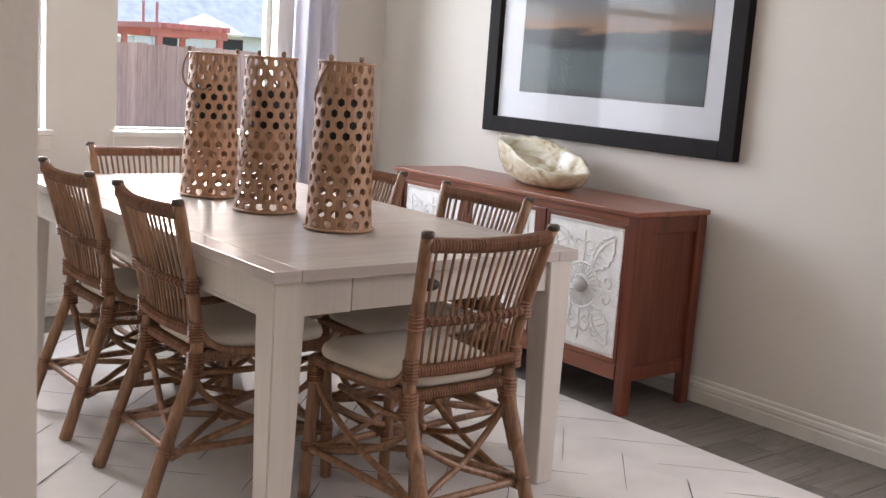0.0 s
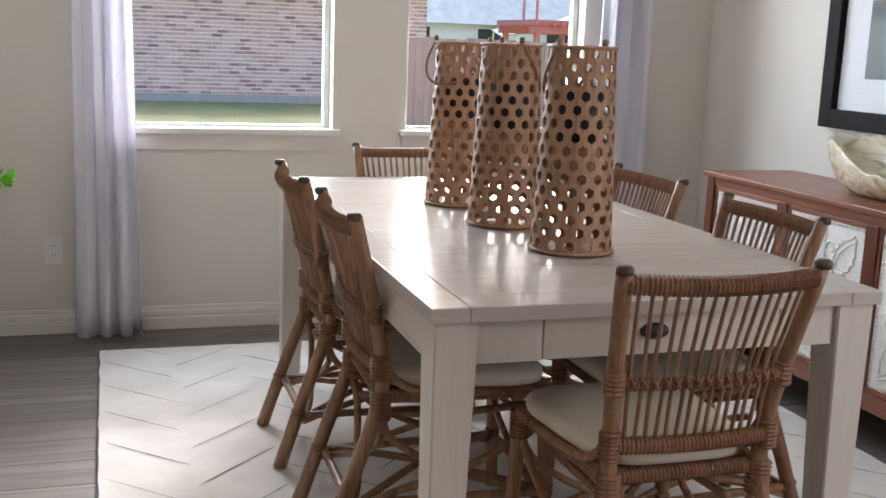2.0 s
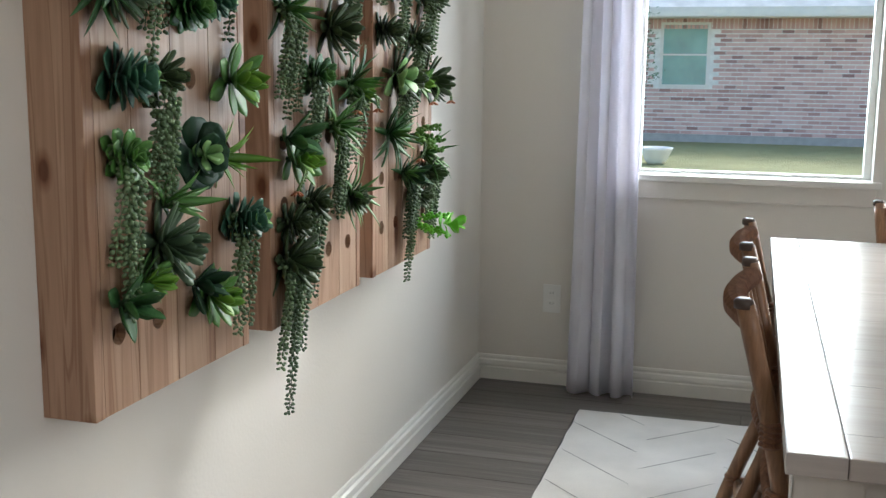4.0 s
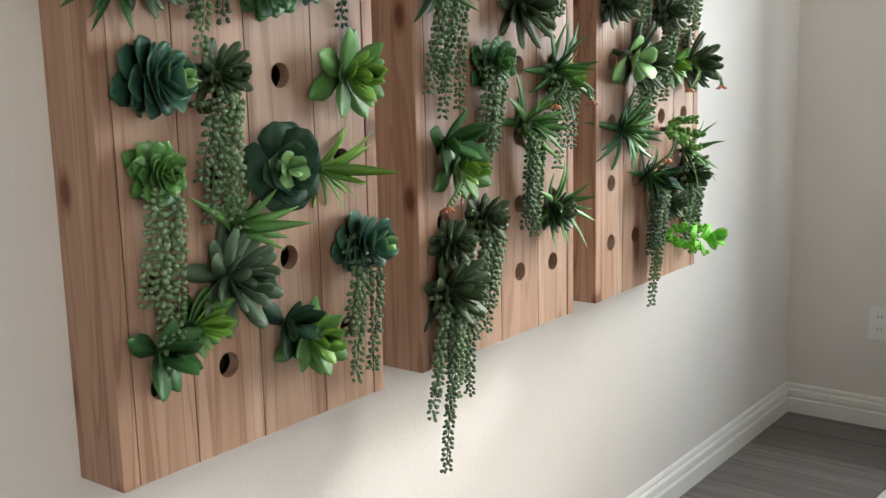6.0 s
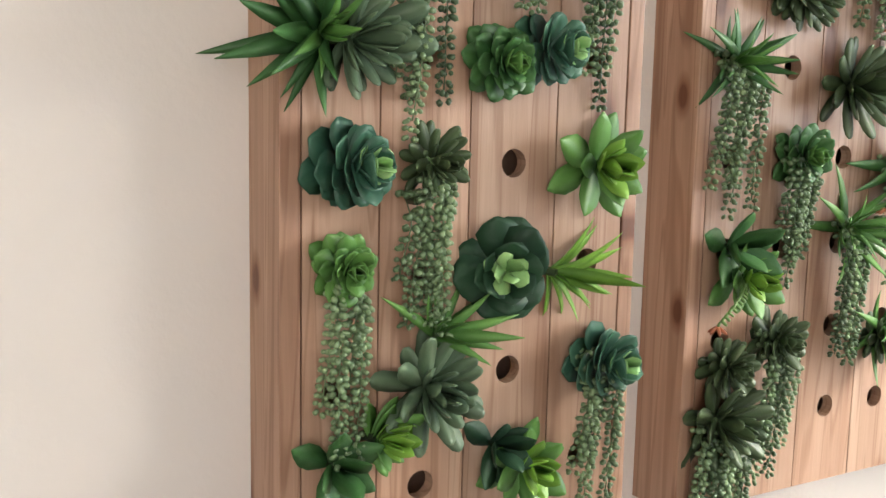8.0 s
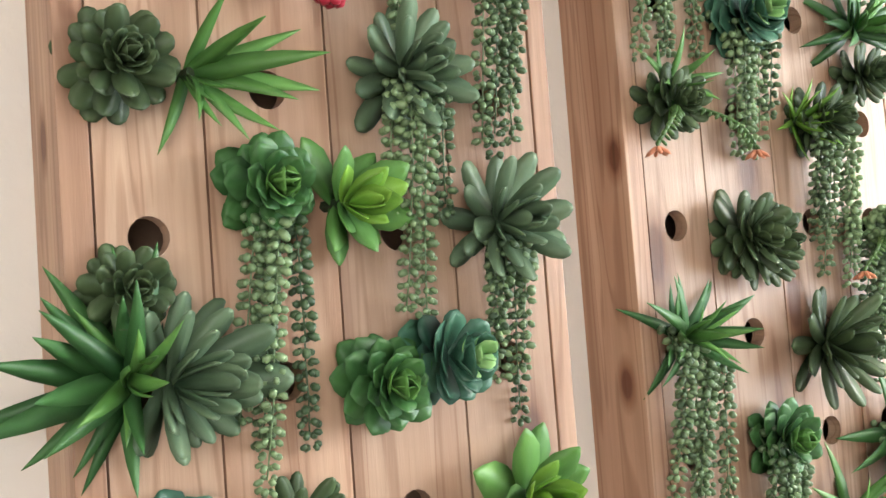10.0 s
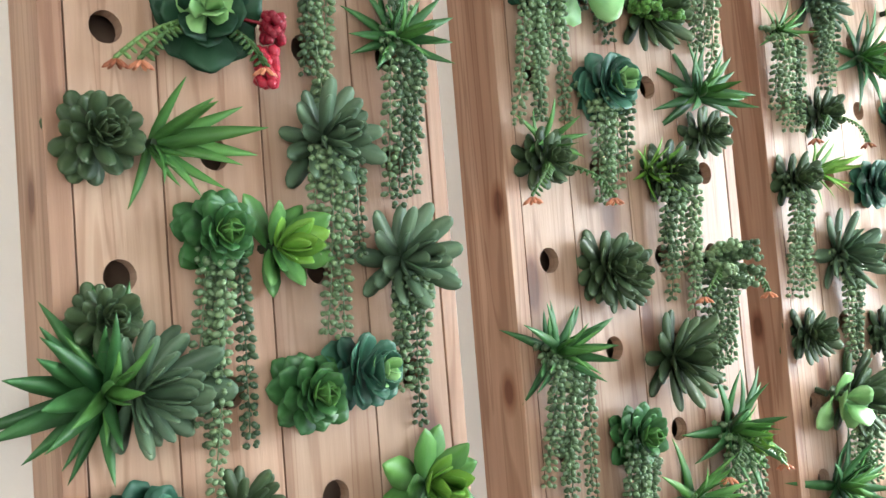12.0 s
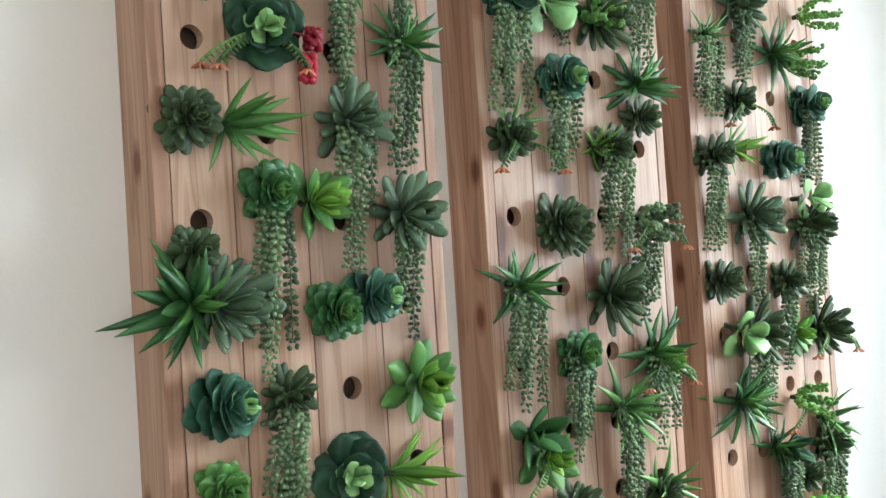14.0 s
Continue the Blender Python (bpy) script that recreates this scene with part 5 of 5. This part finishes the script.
far_house(16.0, 31, 13, 10, 2.0, 4.6, "pale house with large grey hipped roof beyond the fence")
far_house(31.0, 30, 12, 10, 2.1, 4.2, "pale house with grey roof far beyond the fence")


def fence():
    t = thing("fence", pose(0, 0, 0), "pale reddish-brown vertical board privacy fence", "fence")
    y, top = 9.0, 1.355
    rnd = random.Random(4)
    x = 4.22
    base = box(-0.068, 0.068, -0.01, 0.01, 0, top - OUT_Z, 0)
    data = mesh_of("board", base, M_FENCE)
    while x < 16:
        ob = new("board", data)
        ob.parent = t
        ob.matrix_basis = pose(x, y + rnd.uniform(-0.004, 0.004), OUT_Z + rnd.uniform(-0.012, 0.012) - 0.02)
        x += 0.141
    for z in (0.2, 1.1):
        part("rail", box(4.17, 16, y + 0.012, y + 0.05, z, z + 0.09), M_FENCE, t)
    x = 4.3
    while x < 16:
        part("post", box(x - 0.045, x + 0.045, y + 0.05, y + 0.14, OUT_Z, top - 0.05), M_FENCE, t)
        x += 2.4


fence()


def pergola():
    t = thing("pergola", pose(8.6, 14.3, OUT_Z), "red painted wooden pergola behind the fence", "pergola")
    for x in (-0.6, 0.6):
        for y in (-0.8, 0.8):
            part("post", box(x - 0.05, x + 0.05, y - 0.05, y + 0.05, 0, 1.6, 0.005), M_PERGOLA, t)
    for y in (-0.8, 0.8):
        part("beam", box(-0.75, 0.75, y - 0.03, y + 0.03, 1.56, 1.70, 0.005), M_PERGOLA, t)
    for i in range(9):
        x = -0.68 + i * 0.17
        part("rafter", box(x - 0.035, x + 0.035, -1.0, 1.0, 1.702, 1.80, 0.004), M_PERGOLA, t)
    for x in (-0.47, -0.20):
        part("finial_post", box(x - 0.02, x + 0.02, 0.2, 0.24, 1.80, 2.20, 0.004), M_PERGOLA, t)
    u = thing("patio_umbrella", pose(9.72, 15.2, OUT_Z), "open white canvas patio umbrella behind the fence", "umbrella")
    part("pole", tube([(0, 0, 0), (0, 0, 1.0), (0, 0, 2.05)], 0.02, 8, 2), M_SIDING, u, smooth=True)
    part("canopy", lathe(((0.82, 1.68), (0.83, 1.72), (0.46, 1.91), (0.06, 2.07), (0.02, 2.11)), 8), M_UMB, u)
    c = thing("awning", pose(8.2, 15.4, OUT_Z), "small pale green canvas awning behind the fence", "awning")
    bm = bmesh.new()
    v = [bm.verts.new(p) for p in ((-0.28, -0.3, 1.50), (0.28, -0.3, 1.60), (0.28, 0.3, 1.73), (-0.28, 0.3, 1.62))]
    bm.faces.new(v)
    ob = part("canopy", bm, M_GREENCLOTH, c)
    s = ob.modifiers.new("thickness", "SOLIDIFY")
    s.thickness = 0.02
    for x in (-0.24, 0.24):
        part("pole", tube([(x, 0.28, 0), (x, 0.28, 0.8), (x, 0.28, 1.64)], 0.015, 6, 1), M_SIDING, c)


pergola()


def young_tree(x, y, h):
    t = thing("young_tree", pose(x, y, OUT_Z), "slender young tree with sparse green leaves by the brick house", "tree")
    rnd = random.Random(31)
    trunk = bmesh.new()
    tube([(0, 0, 0), (0.03, 0, h * 0.5), (-0.02, 0, h)], lambda k: 0.03 - 0.022 * k, 7, 4, trunk)
    verts, faces = [], []
    for i in range(16):
        a, z = i * 2.4, h * (0.42 + 0.036 * i)
        r = 0.34 - 0.011 * i
        tip = Vector((r * math.cos(a), r * math.sin(a), z + 0.22))
        tube([(0, 0, z), tip * 0.55 + Vector((0, 0, z * 0.45)), tip], lambda k: 0.009 - 0.006 * k, 5, 2, trunk)
        for _ in range(34):
            p = Vector((0, 0, z)).lerp(tip, rnd.uniform(0.3, 1.1)) + Vector((rnd.gauss(0, 0.07), rnd.gauss(0, 0.07), rnd.gauss(0, 0.06)))
            u = Vector((rnd.gauss(0, 1), rnd.gauss(0, 1), rnd.gauss(0, 1))).normalized()
            v = u.orthogonal().normalized()
            k = len(verts)
            verts.extend((p - u * 0.035, p + v * 0.016, p + u * 0.035, p - v * 0.016))
            faces.append((k, k + 1, k + 2, k + 3))
    part("trunk", trunk, M_FENCE, t, smooth=True)
    me = bpy.data.meshes.new("crown")
    me.from_pydata(verts, [], faces)
    me.materials.append(L_GREY)
    crown = new("crown", me)
    crown.parent = t
    tagged(crown, kind="stuff")


young_tree(-1.12, 15.9, 2.5)


bm = lathe(((0.12, 0.0), (0.15, 0.04), (0.23, 0.20), (0.25, 0.24), (0.235, 0.245), (0.20, 0.19), (0.05, 0.10)), 28)
pot = part("planter_bowl", bm, M_UMB, smooth=True)
pot.matrix_basis = pose(-0.32, 11.6, OUT_Z)
tagged(pot, "round white garden planter bowl standing on the lawn", "planter")


# ---- rug ----
RX0, RX1, RY0, RY1 = 0.482, 2.858, -3.42, -0.335


def rug():
    bm = bmesh.new()
    nx, ny = 60, 78
    top = []
    for i in range(nx + 1):
        col = []
        for j in range(ny + 1):
            x = RX0 + (RX1 - RX0) * i / nx
            y = RY0 + (RY1 - RY0) * j / ny
            if i in (0, nx):
                x += 0.006 * noise.noise(Vector((0, y * 9, 1)))
            if j in (0, ny):
                y += 0.006 * noise.noise(Vector((x * 9, 0, 2)))
            col.append(bm.verts.new((x, y, RUG_Z + 0.0012 * noise.noise(Vector((x * 5, y * 5, 0))) - 0.001)))
        top.append(col)
    for A, B in zip(top, top[1:]):
        for j in range(ny):
            bm.faces.new((A[j], B[j], B[j + 1], A[j + 1]))
    r = bmesh.ops.extrude_face_region(bm, geom=bm.faces[:])
    for v in [g for g in r["geom"] if isinstance(g, bmesh.types.BMVert)]:
        v.co.z = 0.0006
    ob = part("rug", bm, M_RUG)
    tagged(ob, "cream woven area rug with thin dark herringbone lines", "rug")
    for x in (RX0 - 0.002, RX1 + 0.002):
        part("edge_binding", tube([(x, RY0, 0.006), (x, (RY0 + RY1) / 2, 0.006), (x, RY1, 0.006)], 0.0045, 6, 8), M_RUGLINE, ob)
    # thin woven lines of the herringbone: each column slants the other way, half a step out of phase
    rnd = random.Random(9)
    wcol, step = 0.262, 0.283
    for c in range(int((RX1 - RX0) / wcol) + 1):
        xa = 0.487 + c * wcol
        s = -1 if c % 2 == 0 else 1
        ya = -0.207 if c % 2 == 0 else -0.327
        for k in range(14):
            t0, t1 = rnd.uniform(0.01, 0.05), rnd.uniform(0.93, 0.99)
            y = ya - k * step
            while t1 - t0 > 0.15:
                p = Vector((xa + wcol * t0, y + s * wcol * 0.97 * t0, 0))
                q = Vector((xa + wcol * t1, y + s * wcol * 0.97 * t1, 0))
                inside = [RX0 + 0.008 < v.x < RX1 - 0.008 and RY0 + 0.008 < v.y < RY1 - 0.008 for v in (p, q)]
                if all(inside):
                    break
                t0, t1 = (t0 + 0.06, t1) if not inside[0] else (t0, t1 - 0.06)
            else:
                continue
            n = (q - p).normalized().cross(Vector((0, 0, 1))) * rnd.uniform(0.0014, 0.0028)
            prev, bm = None, bmesh.new()
            for i in range(9):
                m = p.lerp(q, i / 8) + Vector((0, 0.002 * noise.noise(Vector((i, k, c))), RUG_Z + 0.0016))
                f = 0.35 if i in (0, 8) else rnd.uniform(0.55, 1.1)
                cur = (bm.verts.new(m + n * f), bm.verts.new(m - n * f))
                if prev:
                    bm.faces.new((prev[0], prev[1], cur[1], cur[0]))
                prev = cur
            part("woven_line", bm, M_RUGLINE, ob)


rug()


# ---- floor ----
fl = tagged(part("floor", box(-3.5, ROOM_W, SOUTH, 0.0, -0.12, -0.004), M_FLOORGAP), "grey-brown wood plank floor", "floor", kind="structure")
plank_me = mesh_of("floor_plank", box(-0.5, 0.5, -0.0895, 0.0895, -0.012, 0.0, 0.0012), M_FLOOR)
rnd = random.Random(21)
rest = bmesh.new()
y = -0.0905
while y > SOUTH:
    x = -3.5
    first = True
    while x < ROOM_W - 0.02:
        l = rnd.uniform(0.35, 1.2) if first else 1.21
        first = False
        e = min(x + l, ROOM_W)
        near = e > -0.13 and y > -5.0
        if e - x > 0.05 and near:
            ob = new("floor_plank", plank_me)
            ob.parent = fl
            ob.matrix_basis = Matrix.Translation(((x + e) / 2, y, 0)) @ Matrix.Diagonal((e - x - 0.0015, 1, 1, 1))
        elif e - x > 0.05:
            box(x + 0.0008, e - 0.0008, y - 0.0895, y + 0.0895, -0.012, 0.0, bm=rest)
        x = e
    y -= 0.181
tagged(part("floor_planks", rest, M_FLOOR, fl), "grey-brown wood planks of the adjoining space", kind="stuff")
